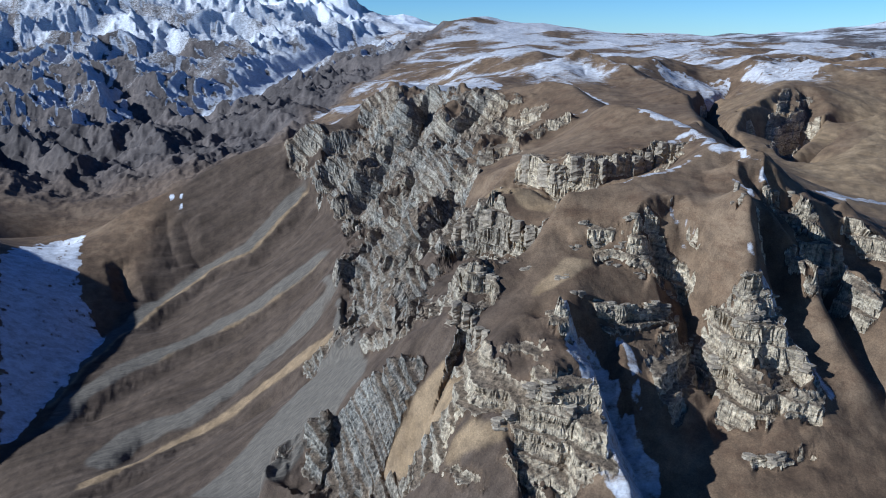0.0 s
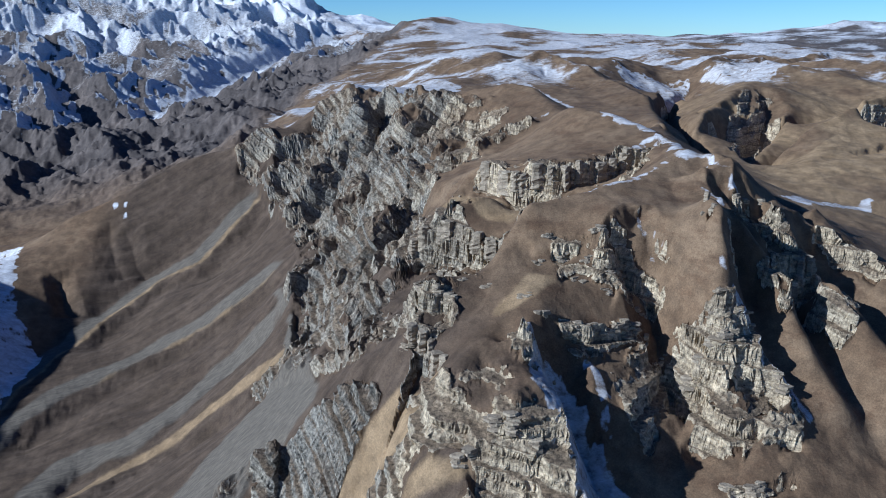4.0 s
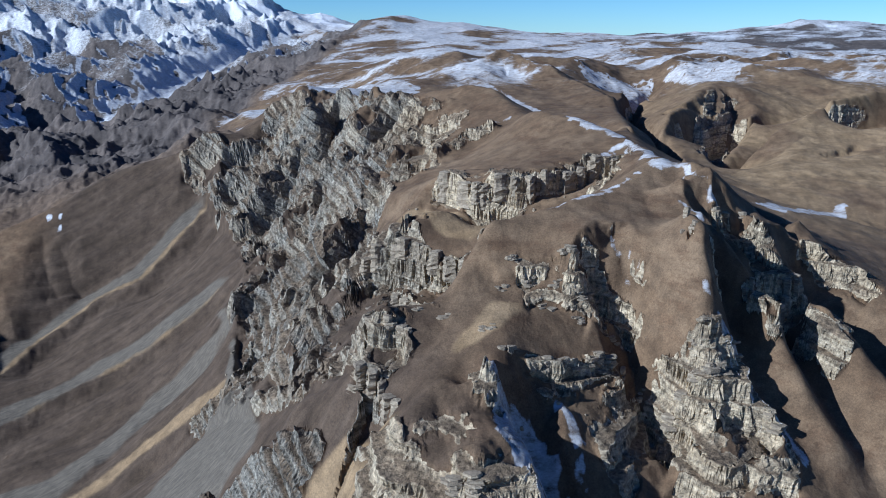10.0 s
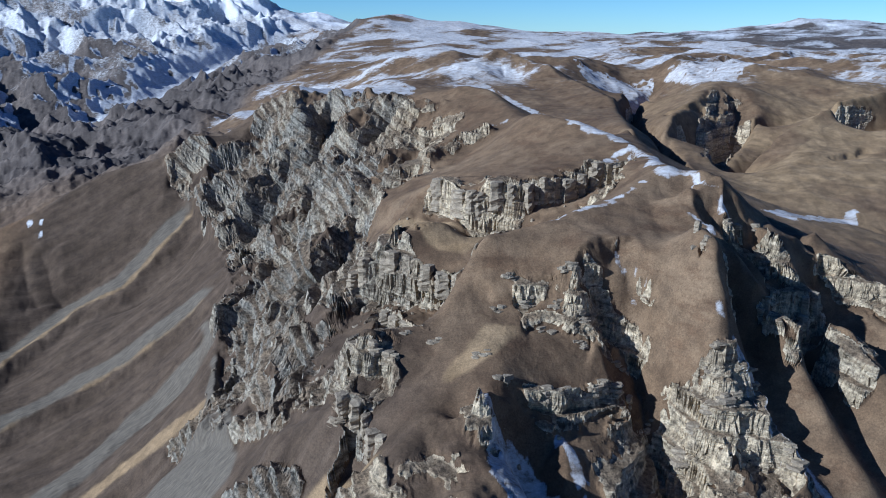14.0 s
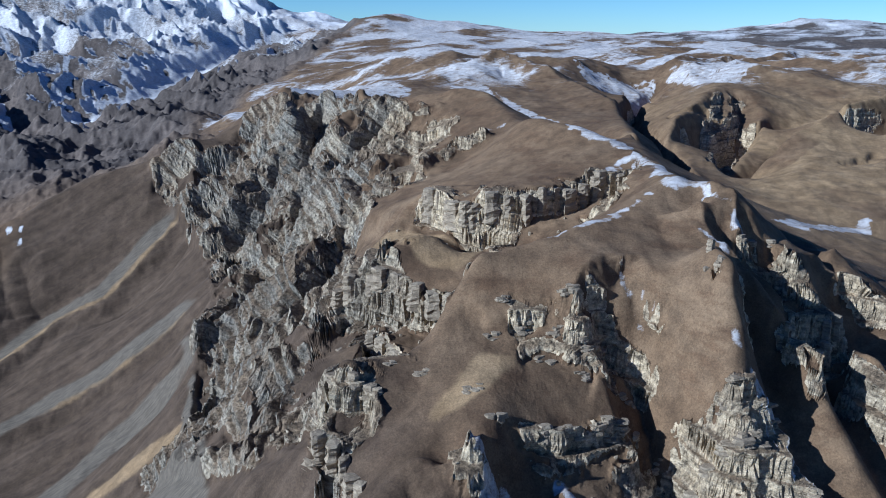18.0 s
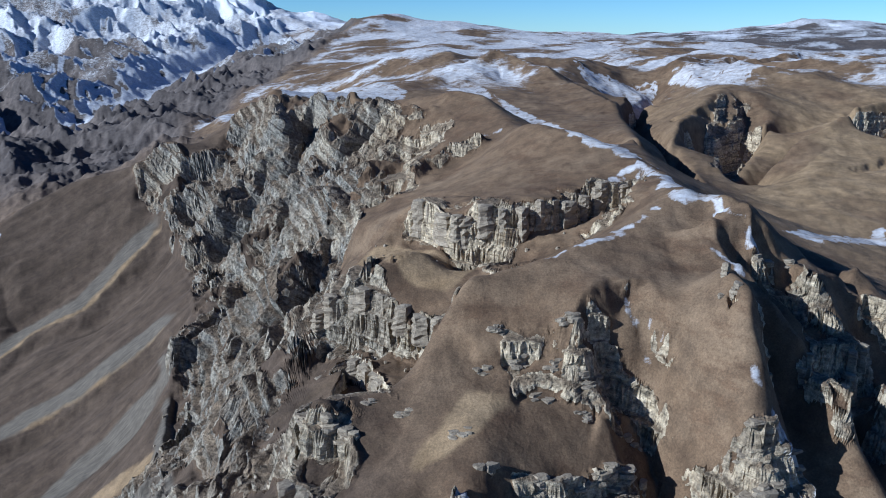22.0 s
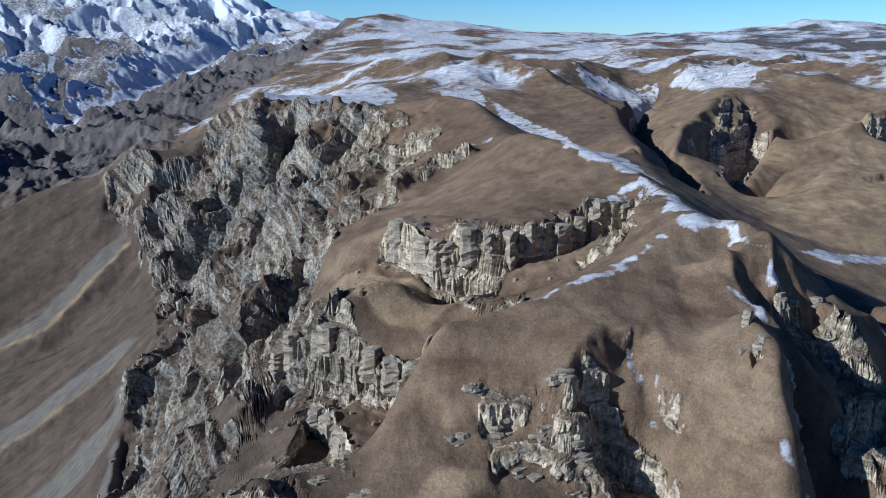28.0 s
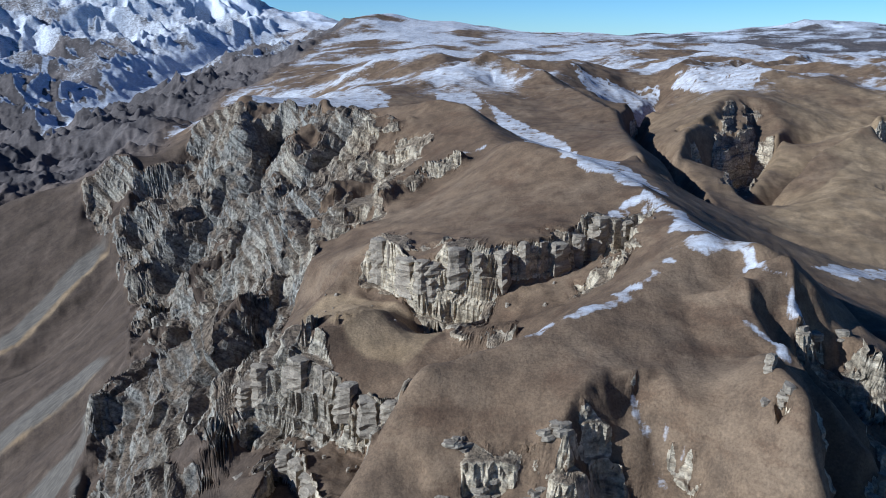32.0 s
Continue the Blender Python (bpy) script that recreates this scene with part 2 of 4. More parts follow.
def lay(raster, start=None, rounds=300, rim=False):
    """The surface stretched over the lines, on a raster."""
    total, count = np.zeros((raster.ny, raster.nx)), np.zeros((raster.ny, raster.nx))
    for pts in LINES.values():
        for a, b in zip(pts[:-1], pts[1:]):
            n = int(np.hypot(*(b - a)[:2]) / raster.cell * 2) + 2
            s = a + (b - a) * np.linspace(0, 1, n)[:, None]
            i, j = np.rint((s[:, 0] - raster.x0) / raster.cell).astype(int), np.rint((s[:, 1] - raster.y0) / raster.cell).astype(int)
            ok = (i >= 0) & (j >= 0) & (i < raster.nx) & (j < raster.ny)
            np.add.at(total, (j[ok], i[ok]), s[ok, 2])
            np.add.at(count, (j[ok], i[ok]), 1)
    held = count > 0
    fixed = np.where(held, total / np.maximum(count, 1), 0)
    if start is None:
        start = np.full(held.shape, fixed[held].mean())
        for step in (16, 8, 4, 2):
            small_held = np.zeros((raster.ny // step + 1, raster.nx // step + 1))
            small = small_held.copy()
            jj, ii = np.nonzero(held)
            np.add.at(small, (jj // step, ii // step), fixed[jj, ii])
            np.add.at(small_held, (jj // step, ii // step), 1)
            h = small_held > 0
            small = np.where(h, small / np.maximum(small_held, 1), 0)
            J, I = np.arange(small.shape[0]) * step, np.arange(small.shape[1]) * step
            z = start[np.minimum(J, raster.ny - 1)][:, np.minimum(I, raster.nx - 1)]
            z = relax(np.where(h, small, z), small, h, 400)
            start = z[np.arange(raster.ny) // step][:, np.arange(raster.nx) // step]
    if rim:
        for edge in (np.s_[0], np.s_[-1], np.s_[:, 0], np.s_[:, -1]):
            held[edge], fixed[edge] = True, start[edge]
    z = relax(np.where(held, fixed, start), fixed, held, rounds)
    aim = fixed.copy()
    for again in range(2):
        # What the rounding takes from crests and beds is given back before it.
        aim += 0.9 * np.where(held, fixed - rounded(rounded(z)), 0)
        z = relax(np.where(held, aim, z), aim, held, rounds // 6)
    return rounded(z)


FAR = Raster(-3600, 4200, -2600, 5000, 30)
FAR_Z = lay(FAR, rounds=200)
NEAR = Raster(-560, 780, 180, 1580, 5)
NEAR_Z = lay(NEAR, FAR.at(FAR_Z, NEAR.X, NEAR.Y), rounds=500, rim=True)


# ---- end of the lie ----
NAMED = {"rock": [], "scree": [], "snow": [], "tan": []}
FORMS, COVERS = [], {"rock": [], "scree": [], "snow": [], "tan": []}


def cliff(name, height, sheer, reach, *points):
    """A step in the ground: the low side lies to the right of the way along its edge."""
    FORMS.append((name, "cliff", height, sheer, reach, np.array(points, float)))


def gully(name, depth, width, *points):
    FORMS.append((name, "gully", -depth, 0, width, np.array(points, float)))


def rib(name, height, width, *points):
    FORMS.append((name, "rib", height, 0, width, np.array(points, float)))


FAINT = ("dome_zone", "step_zone", "shale_zone", "crest_rocks", "dark_zone")


def area(cover, name, *points):
    COVERS[cover].append((0, np.array(points, float), 0.63 if name in ("saddle_snow", "spur_snow") else 0.85 if name in FAINT else 1.0))
    NAMED[cover].append((name, 0, np.array(points, float)))


def streak(cover, name, width, *points):
    COVERS[cover].append((width, np.array(points, float), 1.0))


# Cliffs: height, run of the sheer part, reach. Gullies and ribs: depth or height, half width.
cliff("band_cliff", 18, 2.5, 26, (39, 612), (58, 575), (72, 569), (88, 567), (106, 574), (123, 582), (141, 591), (158, 596), (169, 582))
cliff("knob_cliff", 22, 3, 26, (-12, 542), (4, 534), (18, 526), (30, 516), (46, 503), (62, 501), (78, 514))
cliff("dome_ledge", 4, 2, 12, (49, 446), (60, 436), (71, 435), (81, 435), (97, 432), (105, 429))
cliff("dome_ledge_low", 4.5, 2, 12, (66, 428), (80, 427), (89, 423), (100, 420))
cliff("crag_step", 9, 2.5, 14, (-17, 446), (-6, 414), (6, 409), (16, 405))
cliff("plateau_cliff", 20, 9, 45, (-115, 1075), (-95, 1060), (-55, 1031), (-5, 976), (30, 937), (60, 890))
cliff("crest_crag", 20, 5, 40, (-240, 983), (-212, 988), (-185, 982), (-162, 984), (-152, 1027))
cliff("pale_face", 24, 5, 40, (-194, 913), (-181, 936), (-154, 937), (-119, 896))
cliff("mid_crag_a", 18, 4, 34, (-138, 948), (-106, 964), (-68, 931), (-34, 901), (-1, 863))
cliff("mid_crag_b", 16, 4, 30, (-83, 870), (-52, 867), (-19, 824), (5, 819), (29, 856))
cliff("mid_crag_c", 16, 4, 30, (-136, 800), (-115, 819), (-77, 762), (-48, 738), (-20, 670))
cliff("mid_crag_d", 14, 4, 28, (-122, 686), (-104, 697), (-79, 670), (-53, 651), (-24, 595))
cliff("mid_crag_e", 13, 3, 26, (-105, 595), (-94, 603), (-67, 574), (-46, 547), (-29, 532))
cliff("step_610", 12, 3, 24, (-27, 699), (-10, 688), (14, 634), (28, 605))
cliff("spur_rock", 10, 3, 18, (189, 445), (197, 442), (221, 462), (230, 461))
cliff("east_rock", 8, 2, 14, (178, 479), (197, 492), (204, 485))
cliff("nose_low", 11, 4, 26, (12, 318), (25, 321), (39, 316), (51, 312))
cliff("dark_crag", 16, 4, 28, (-94, 425), (-81, 437), (-49, 406), (-28, 380), (-13, 373))
cliff("pale_crag", 13, 3, 24, (-13, 390), (-11, 396), (-1, 392), (10, 370))
cliff("pale_crag_up", 13, 3, 24, (-8, 502), (2, 519), (16, 502), (32, 451))
gully("main_gully", 26, 17, (99, 445), (108, 435), (115, 430), (117, 418), (120, 406), (122, 398), (123, 391), (123, 381), (122, 367))
gully("nose_gully", 24, 24, (50, 372), (63, 355), (77, 333), (88, 307), (94, 291))
gully("dome_notch", 7, 8, (116, 451), (121, 436), (127, 427))
gully("crag_gully_a", 30, 34, (24, 947), (-21, 864), (-49, 834), (-71, 775), (-80, 694), (-89, 659))
gully("crag_gully_b", 24, 28, (-55, 1031), (-65, 897), (-93, 898), (-108, 857), (-124, 806))
gully("crag_gully_c", 26, 26, (44, 711), (5, 705), (-15, 696), (-22, 638), (-33, 608), (-56, 617))
gully("canyon_cut", 22, 18, (275, 800), (308, 930), (322, 1040), (330, 1150), (375, 1287), (483, 1527))
cliff("bluff_edge", 24, 10, 45, (336, 913), (411, 1087), (448, 1142), (482, 1199), (498, 1271))
rib("nose_rib", 17, 24, (47, 376), (53, 340), (58, 308), (69, 280))
rib("nose_rib_b", 5, 14, (72, 377), (78, 364), (79, 343), (83, 325))
rib("butte_rib", 4, 22, (137, 404), (152, 385), (165, 368), (170, 350))
rib("crag_rib_a", 9, 26, (-84, 966), (-91, 933), (-120, 905), (-132, 853), (-141, 802))
rib("crag_rib_b", 10, 24, (-4, 961), (-22, 875), (-36, 808), (-55, 733), (-69, 686))
rib("crag_rib_c", 12, 22, (-20, 764), (-23, 659), (-43, 639), (-62, 618), (-76, 588))
area("rock", "crag_zone", (-150, 1070), (-83, 1063), (30, 946), (61, 854), (49, 739), (36, 670), (6, 662), (-9, 661), (-4, 584), (-11, 522), (-34, 530), (-51, 525), (-82, 508), (-136, 561), (-102, 558), (-101, 591), (-122, 658), (-113, 702), (-148, 811), (-185, 899), (-243, 983), (-215, 1010), (-183, 975), (-147, 998))
area("rock", "band_zone", (39, 654), (84, 591), (177, 605), (159, 560), (118, 523), (99, 534), (73, 504), (57, 557), (34, 591))
area("rock", "knob_zone", (-5, 606), (22, 526), (50, 470), (42, 447), (25, 441), (-6, 472), (-11, 522))
area("rock", "step_zone", (-19, 458), (6, 411), (31, 407), (20, 394), (9, 388), (-12, 398))
area("rock", "spur_zone", (189, 445), (235, 469), (205, 422), (194, 428))
area("rock", "nose_zone", (13, 372), (47, 372), (58, 323), (61, 292), (30, 289), (12, 310))
area("rock", "dark_zone", (-118, 408), (-94, 425), (-61, 417), (-13, 377), (7, 369), (12, 330), (7, 312), (12, 294), (-122, 395))
area("rock", "pale_zone", (-14, 513), (22, 463), (32, 411), (13, 392), (-1, 378), (-14, 399))
area("rock", "bluff_zone", (336, 913), (406, 1100), (480, 1246), (522, 1239), (492, 1140), (379, 950))
area("scree", "scree_fan", (-151, 719), (-117, 652), (-105, 551), (-130, 486), (-161, 431), (-176, 422), (-114, 390), (-92, 416), (-65, 451), (-93, 563))
area("snow", "west_snow", (-510, 794), (-538, 907), (-484, 928), (-421, 782), (-390, 740), (-365, 714), (-364, 647), (-367, 583), (-371, 539))
area("snow", "spur_snow", (-379, 946), (-360, 942), (-353, 920), (-369, 922))
area("snow", "crest_snow", (167, 1289), (193, 1153), (219, 1012), (210, 729), (214, 701), (168, 620), (138, 672), (141, 814), (169, 1189))
area("snow", "flat_snow", (-258, 2061), (-104, 1128), (-40, 1164), (30, 974), (46, 1286), (-9, 1610), (-111, 1879))
area("snow", "east_snow", (294, 682), (427, 766), (402, 725), (317, 671))
area("tan", "tan_zone_a", (38, 398), (52, 418), (66, 418), (56, 401), (41, 391), (27, 388))
area("tan", "tan_zone_b", (2, 592), (28, 594), (57, 566), (68, 538), (52, 516), (30, 530))
area("tan", "tan_zone_c", (333, 833), (611, 1074), (479, 853), (357, 787))
area("tan", "tan_zone_d", (-43, 368), (-18, 367), (-1, 355), (-9, 346), (-29, 354))
streak("snow", "saddle_snow", 4, (72, 764), (98, 767), (110, 762))
rib("east_rib_a", 10, 20, (165, 499), (164, 479), (167, 465), (171, 455), (174, 447), (180, 437), (184, 431))
rib("east_rib_b", 12, 20, (184, 507), (179, 483), (187, 472), (190, 459), (198, 451), (201, 438))
rib("east_rib_c", 7, 24, (169, 518), (184, 514), (191, 494), (197, 479), (209, 481), (254, 515))
rib("east_rib_d", 4, 16, (158, 459), (157, 444), (152, 422), (148, 414), (150, 410), (157, 402), (161, 393))
gully("east_gully_a", 8, 13, (170, 489), (173, 468), (176, 454), (181, 441), (187, 428))
gully("east_gully_b", 7, 13, (187, 495), (195, 475), (198, 459), (201, 443))
gully("east_gully_c", 7, 14, (222, 554), (231, 531), (228, 501), (236, 485))
cliff("bluff_band", 9, 4, 20, (370, 1140), (393, 1136), (429, 1164))
cliff("canyon_band", 8, 4, 18, (300, 900), (321, 997), (370, 1069))
cliff("hill_band", 6, 3, 16, (464, 902), (495, 916), (532, 941))
area("rock", "rim_rock", (-185, 899), (-133, 788), (-120, 715), (-88, 659), (-81, 685), (-128, 833))
rib("down_a", 14, 50, (157, 1478), (198, 1552), (228, 1522), (268, 1447), (299, 1266), (299, 1098))
rib("down_b", 12, 40, (498, 1546), (594, 1643), (744, 1736), (940, 1862))
area("snow", "hill_snow", (326, 1758), (347, 1463), (367, 1276), (451, 1458), (495, 1551), (534, 1799), (534, 2180), (424, 2289))
area("snow", "bluff_snow", (501, 1525), (522, 1316), (612, 1441), (788, 1555), (1043, 2053), (875, 2023), (640, 1763))
cliff("fin_rock", 8, 2, 12, (174, 429), (185, 437), (190, 433), (190, 424))
cliff("pin_rock", 7, 2, 10, (143, 430), (148, 431), (149, 424))
area("rock", "notch_zone", (108, 433), (119, 432), (121, 424), (129, 415), (121, 416), (114, 426))
area("rock", "fin_zone", (174, 431), (186, 438), (192, 433), (192, 420), (183, 406), (179, 418))
area("rock", "ledge_zone", (81, 435), (89, 437), (99, 431), (106, 424), (107, 416), (94, 416), (82, 420), (66, 418), (69, 429))
area("snow", "crest_top", (108, 1380), (158, 1360), (165, 1273), (99, 866))
area("rock", "fore_zone", (-19, 458), (8, 409), (16, 400), (9, 388), (-38, 439), (-34, 466))
area("rock", "shale_zone", (-111, 656), (-37, 549), (-11, 522), (10, 447), (1, 407), (-12, 415), (-12, 396), (-135, 557), (-100, 564))
cliff("shale_a", 10, 3, 20, (-94, 603), (-59, 535), (-37, 509), (-19, 497))
cliff("shale_b", 10, 3, 20, (-93, 548), (-70, 530), (-39, 477), (-19, 458))

# Pale tongues of scree down the western slope, brown hollows between them. Tan streaks paint the sunlit levees along
# them.
streak("scree", "tongue_a_bed", 8, (-186, 938), (-230, 898), (-260, 858), (-304, 848), (-340, 790), (-360, 722), (-369, 643), (-372, 579))
streak("tan", "tongue_a_lit_edge", 3.5, (-182, 932), (-224, 891), (-254, 850), (-298, 840), (-332, 786), (-352, 719), (-361, 643), (-364, 579))
streak("scree", "tongue_b", 9, (-130, 752), (-170, 733), (-212, 718), (-250, 709), (-286, 683), (-320, 656), (-343, 615), (-351, 556))
streak("tan", "tongue_b_lit_edge", 3, (-132, 742), (-172, 725), (-214, 710), (-252, 701), (-288, 675), (-322, 648))
streak("tan", "tongue_c", 5, (-97, 561), (-128, 562), (-162, 564), (-195, 553), (-231, 537), (-257, 493), (-284, 465))
streak("scree", "tongue_d", 12, (-116, 650), (-148, 650), (-177, 636), (-198, 601), (-224, 566), (-267, 554), (-289, 496))
streak("scree", "tongue_e", 11, (-60, 450), (-87, 451), (-108, 445), (-127, 434), (-141, 421), (-151, 404))
cliff("bank_a", 11, 12, 38, (-350, 715), (-330, 782), (-298, 836), (-254, 846), (-224, 886), (-184, 926))
cliff("bank_b", 12, 14, 42, (-351, 556), (-340, 610), (-318, 650), (-284, 677), (-250, 702), (-212, 711), (-172, 726), (-132, 742))
cliff("bank_c", 11, 14, 42, (-284, 465), (-257, 490), (-231, 533), (-195, 549), (-162, 560), (-128, 558), (-97, 556))
cliff("bank_d", 6, 10, 28, (-289, 496), (-267, 550), (-224, 562), (-198, 597), (-177, 632), (-148, 644), (-116, 642))
gully("hollow_a", 7, 22, (-375, 915), (-352, 870), (-330, 845))
gully("hollow_b", 7, 15, (-352, 912), (-330, 872), (-308, 850))
gully("hollow_c", 10, 18, (-403, 840), (-385, 810), (-365, 780))
# The buttress of cream beds between the dark gullies, its steps from the top down.
cliff("butte_top", 8, 2, 14, (122, 403), (129, 401), (142, 393), (152, 394), (163, 391))
cliff("butte_face", 17, 3, 24, (121, 388), (130, 385), (143, 383), (156, 382), (166, 376), (174, 364))
cliff("butte_foot", 7, 2, 14, (117, 357), (126, 356), (138, 355), (152, 357), (164, 354), (172, 347))
cliff("butte_sill", 5, 2, 10, (128, 331), (141, 328), (152, 330), (163, 334))
area("rock", "butte_zone", (121, 403), (140, 397), (163, 397), (175, 366), (170, 345), (148, 342), (122, 341), (120, 380))
area("rock", "sill_zone", (127, 334), (141, 331), (163, 336), (163, 329), (141, 323), (128, 326))
# The brown wall across the front of the dome, over the deep gully.
cliff("low_band", 6, 2, 14, (52, 385), (66, 388), (78, 389), (90, 393), (104, 400), (117, 408))
area("rock", "low_zone", (56, 388), (66, 391), (90, 396), (119, 411), (119, 385), (110, 355), (98, 345), (92, 358), (82, 374), (66, 381))
area("rock", "dome_zone", (66, 441), (81, 441), (104, 441), (111, 434), (103, 415), (86, 419), (69, 424))
area("snow", "nose_snow", (40, 367), (49, 372), (66, 369), (78, 349), (88, 328), (94, 282), (66, 278), (51, 298), (57, 303), (51, 320), (45, 340))
area("snow", "rib_snow", (71, 386), (77, 381), (83, 362), (86, 340), (82, 345), (76, 368))
streak("snow", "gully_snow", 3.5, (146, 410), (151, 401), (156, 394), (162, 384), (170, 372), (180, 356))
streak("snow", "notch_snow", 0.8, (112, 455), (116, 450), (121, 443), (126, 434))
streak("snow", "rim_snow", 1.4, (84, 471), (94, 476), (108, 481), (122, 494), (136, 509), (152, 521))
area("snow", "saddle_snow", (140, 592), (165, 612), (175, 580), (184, 545), (196, 521), (176, 522), (157, 516), (150, 524), (158, 542), (163, 575))
streak("snow", "back_snow", 1.0, (174, 524), (176, 505), (180, 488), (188, 478))
streak("snow", "small_snow", 0.6, (160, 478), (163, 468), (168, 456))
cliff("square_cliff", 12, 2.5, 20, (193, 455), (200, 453), (210, 456), (219, 458), (226, 450))
cliff("back_ledge", 7, 2, 12, (178, 482), (184, 478), (192, 476), (202, 480), (207, 472))
cliff("east_wall", 12, 3, 20, (232, 490), (244, 483), (258, 474), (270, 462))
area("rock", "square_zone", (192, 459), (219, 462), (228, 448), (228, 415), (214, 404), (206, 420), (198, 440))
area("rock", "back_zone", (176, 484), (190, 480), (205, 484), (210, 470), (200, 466), (186, 471))
area("rock", "east_wall_zone", (230, 493), (258, 478), (274, 460), (268, 440), (248, 462))
rib("fin_rib", 5, 9, (160, 470), (172, 458), (182, 440), (187, 422), (186, 406))
area("tan", "tan_rib", (2, 370), (8, 362), (-6, 366), (-22, 364), (-38, 368), (-52, 366), (-46, 380), (-28, 380), (-10, 380))
area("rock", "ravine_zone", (86, 508), (66, 471), (50, 456), (36, 448), (24, 462), (26, 510), (46, 505), (62, 503), (78, 516))
area("rock", "crest_rocks", (61, 888), (82, 840), (76, 775), (100, 748), (70, 730), (45, 735), (25, 770), (20, 830))
rib("crest_spur", 9, 16, (102, 752), (71, 752), (50, 736), (31, 715), (12, 690))
gully("crest_ravine", 16, 22, (64, 850), (42, 800), (24, 760), (2, 735), (-16, 708), (-40, 705))
streak("tan", "tan_rib_low", 2.5, (20, 313), (4, 319), (-12, 322))
streak("snow", "crest_line", 2.5, (163, 525), (172, 560), (174, 590), (168, 635), (152, 662), (132, 692))
area("tan", "tan_rib_up", (-26, 412), (-46, 440), (-72, 488), (-78, 500), (-60, 470), (-34, 420))

def near_line(points, X, Y):
    """Distance to a line in plan, which side (right below 0), and how far along it, 0 to 1."""
    best, side, part = np.full(X.shape, 1e9), np.zeros(X.shape), np.zeros(X.shape)
    lengths = np.r_[0, np.cumsum(np.hypot(*np.diff(points, axis=0).T))]
    for n, ((ax, ay), (bx, by)) in enumerate(zip(points[:-1], points[1:])):
        dx, dy = bx - ax, by - ay
        far = math.hypot(dx, dy) + 1e-9
        t = np.clip(((X - ax) * dx + (Y - ay) * dy) / far**2, 0, 1)
        d = np.hypot(X - ax - t * dx, Y - ay - t * dy)
        nearer = d < best
        best = np.where(nearer, d, best)
        side = np.where(nearer, np.sign(dx * (Y - ay) - dy * (X - ax)), side)
        part = np.where(nearer, (lengths[n] + t * far) / lengths[-1], part)
    return best, side, part


CRAGS = ("mid_crag", "crest_crag", "pale_face", "shale", "plateau", "dark_crag", "step_610")


def shaped(X, Y, Z):
    """The ground with its cliffs, gullies and ribs."""
    warp_x, warp_y = 5.0 * fbm(X, Y, 24, 4, 41), 5.0 * fbm(X, Y, 24, 4, 47)
    flute = ridged(X, Y, 17, 3, 53)
    out = Z.copy()
    for name, kind, height, sheer, reach, pts in FORMS:
        pad = reach * 2.2 + 4
        lo, hi = pts.min(0) - pad, pts.max(0) + pad
        k = np.nonzero((X > lo[0]) & (X < hi[0]) & (Y > lo[1]) & (Y < hi[1]))
        if not len(k[0]):
            continue
        d, side, part = near_line(pts, X[k] + warp_x[k], Y[k] + warp_y[k])
        ends = smooth(0, 0.12, part) * smooth(1, 0.88, part)
        if kind == "cliff":
            # Only the two great walls are deeply fluted; the crags break back in beds.
            fluted, crags = name in ("band_cliff", "knob_cliff"), name.startswith(CRAGS)
            s = d * side + (flute[k] - 0.55) * min(7.0, 0.4 * height) * (1.0 if fluted else 0.25 if crags else 0.5)
            step = smooth(-2 * sheer * (2.4 if crags else 1.0), 0, s) - 1
            out[k] += height * step * np.exp(-((d / reach) ** 2)) * ends
        elif kind == "gully":
            out[k] += height * np.clip(1 - d / reach, 0, 1) ** 1.25 * ends
        else:
            east = side * np.sign(pts[0, 1] - pts[-1, 1]) > 0
            out[k] += height * np.clip(1 - d / (reach * np.where(east, 0.7, 1.1)), 0, 1) ** 1.15 * ends
    return out


PAINT = Raster(-560, 780, 180, 1580, 2.5)


def cover_grid(cover):
    X, Y = PAINT.X, PAINT.Y
    out = np.zeros(X.shape)
    for width, pts, share in COVERS[cover]:
        if width:
            d, _, part = near_line(pts, X, Y)
            out = np.maximum(out, smooth(width + 4, width - 2, d) * smooth(0, 0.1, part) * smooth(1, 0.9, part))
        else:
            inside = np.zeros(X.shape, bool)
            for (ax, ay), (bx, by) in zip(pts, np.roll(pts, -1, 0)):
                if ay != by:
                    inside ^= ((ay > Y) != (by > Y)) & (X < (bx - ax) * (Y - ay) / (by - ay) + ax)
            out = np.maximum(out, inside * share)
    for _ in range(3):
        p = np.pad(out, 1, mode="edge")
        out = 0.4 * out + 0.15 * (p[1:-1, :-2] + p[1:-1, 2:] + p[:-2, 1:-1] + p[2:, 1:-1])
    return out


GRIDS = {cover: cover_grid(cover) for cover in COVERS}

# ---- the relief ----
def lean(X, Y, Z):
    """The ground's normals."""
    P = np.stack([X, Y, Z], -1)
    n = np.cross(np.gradient(P, axis=1), np.gradient(P, axis=0))
    return n / np.linalg.norm(n, axis=-1, keepdims=True)


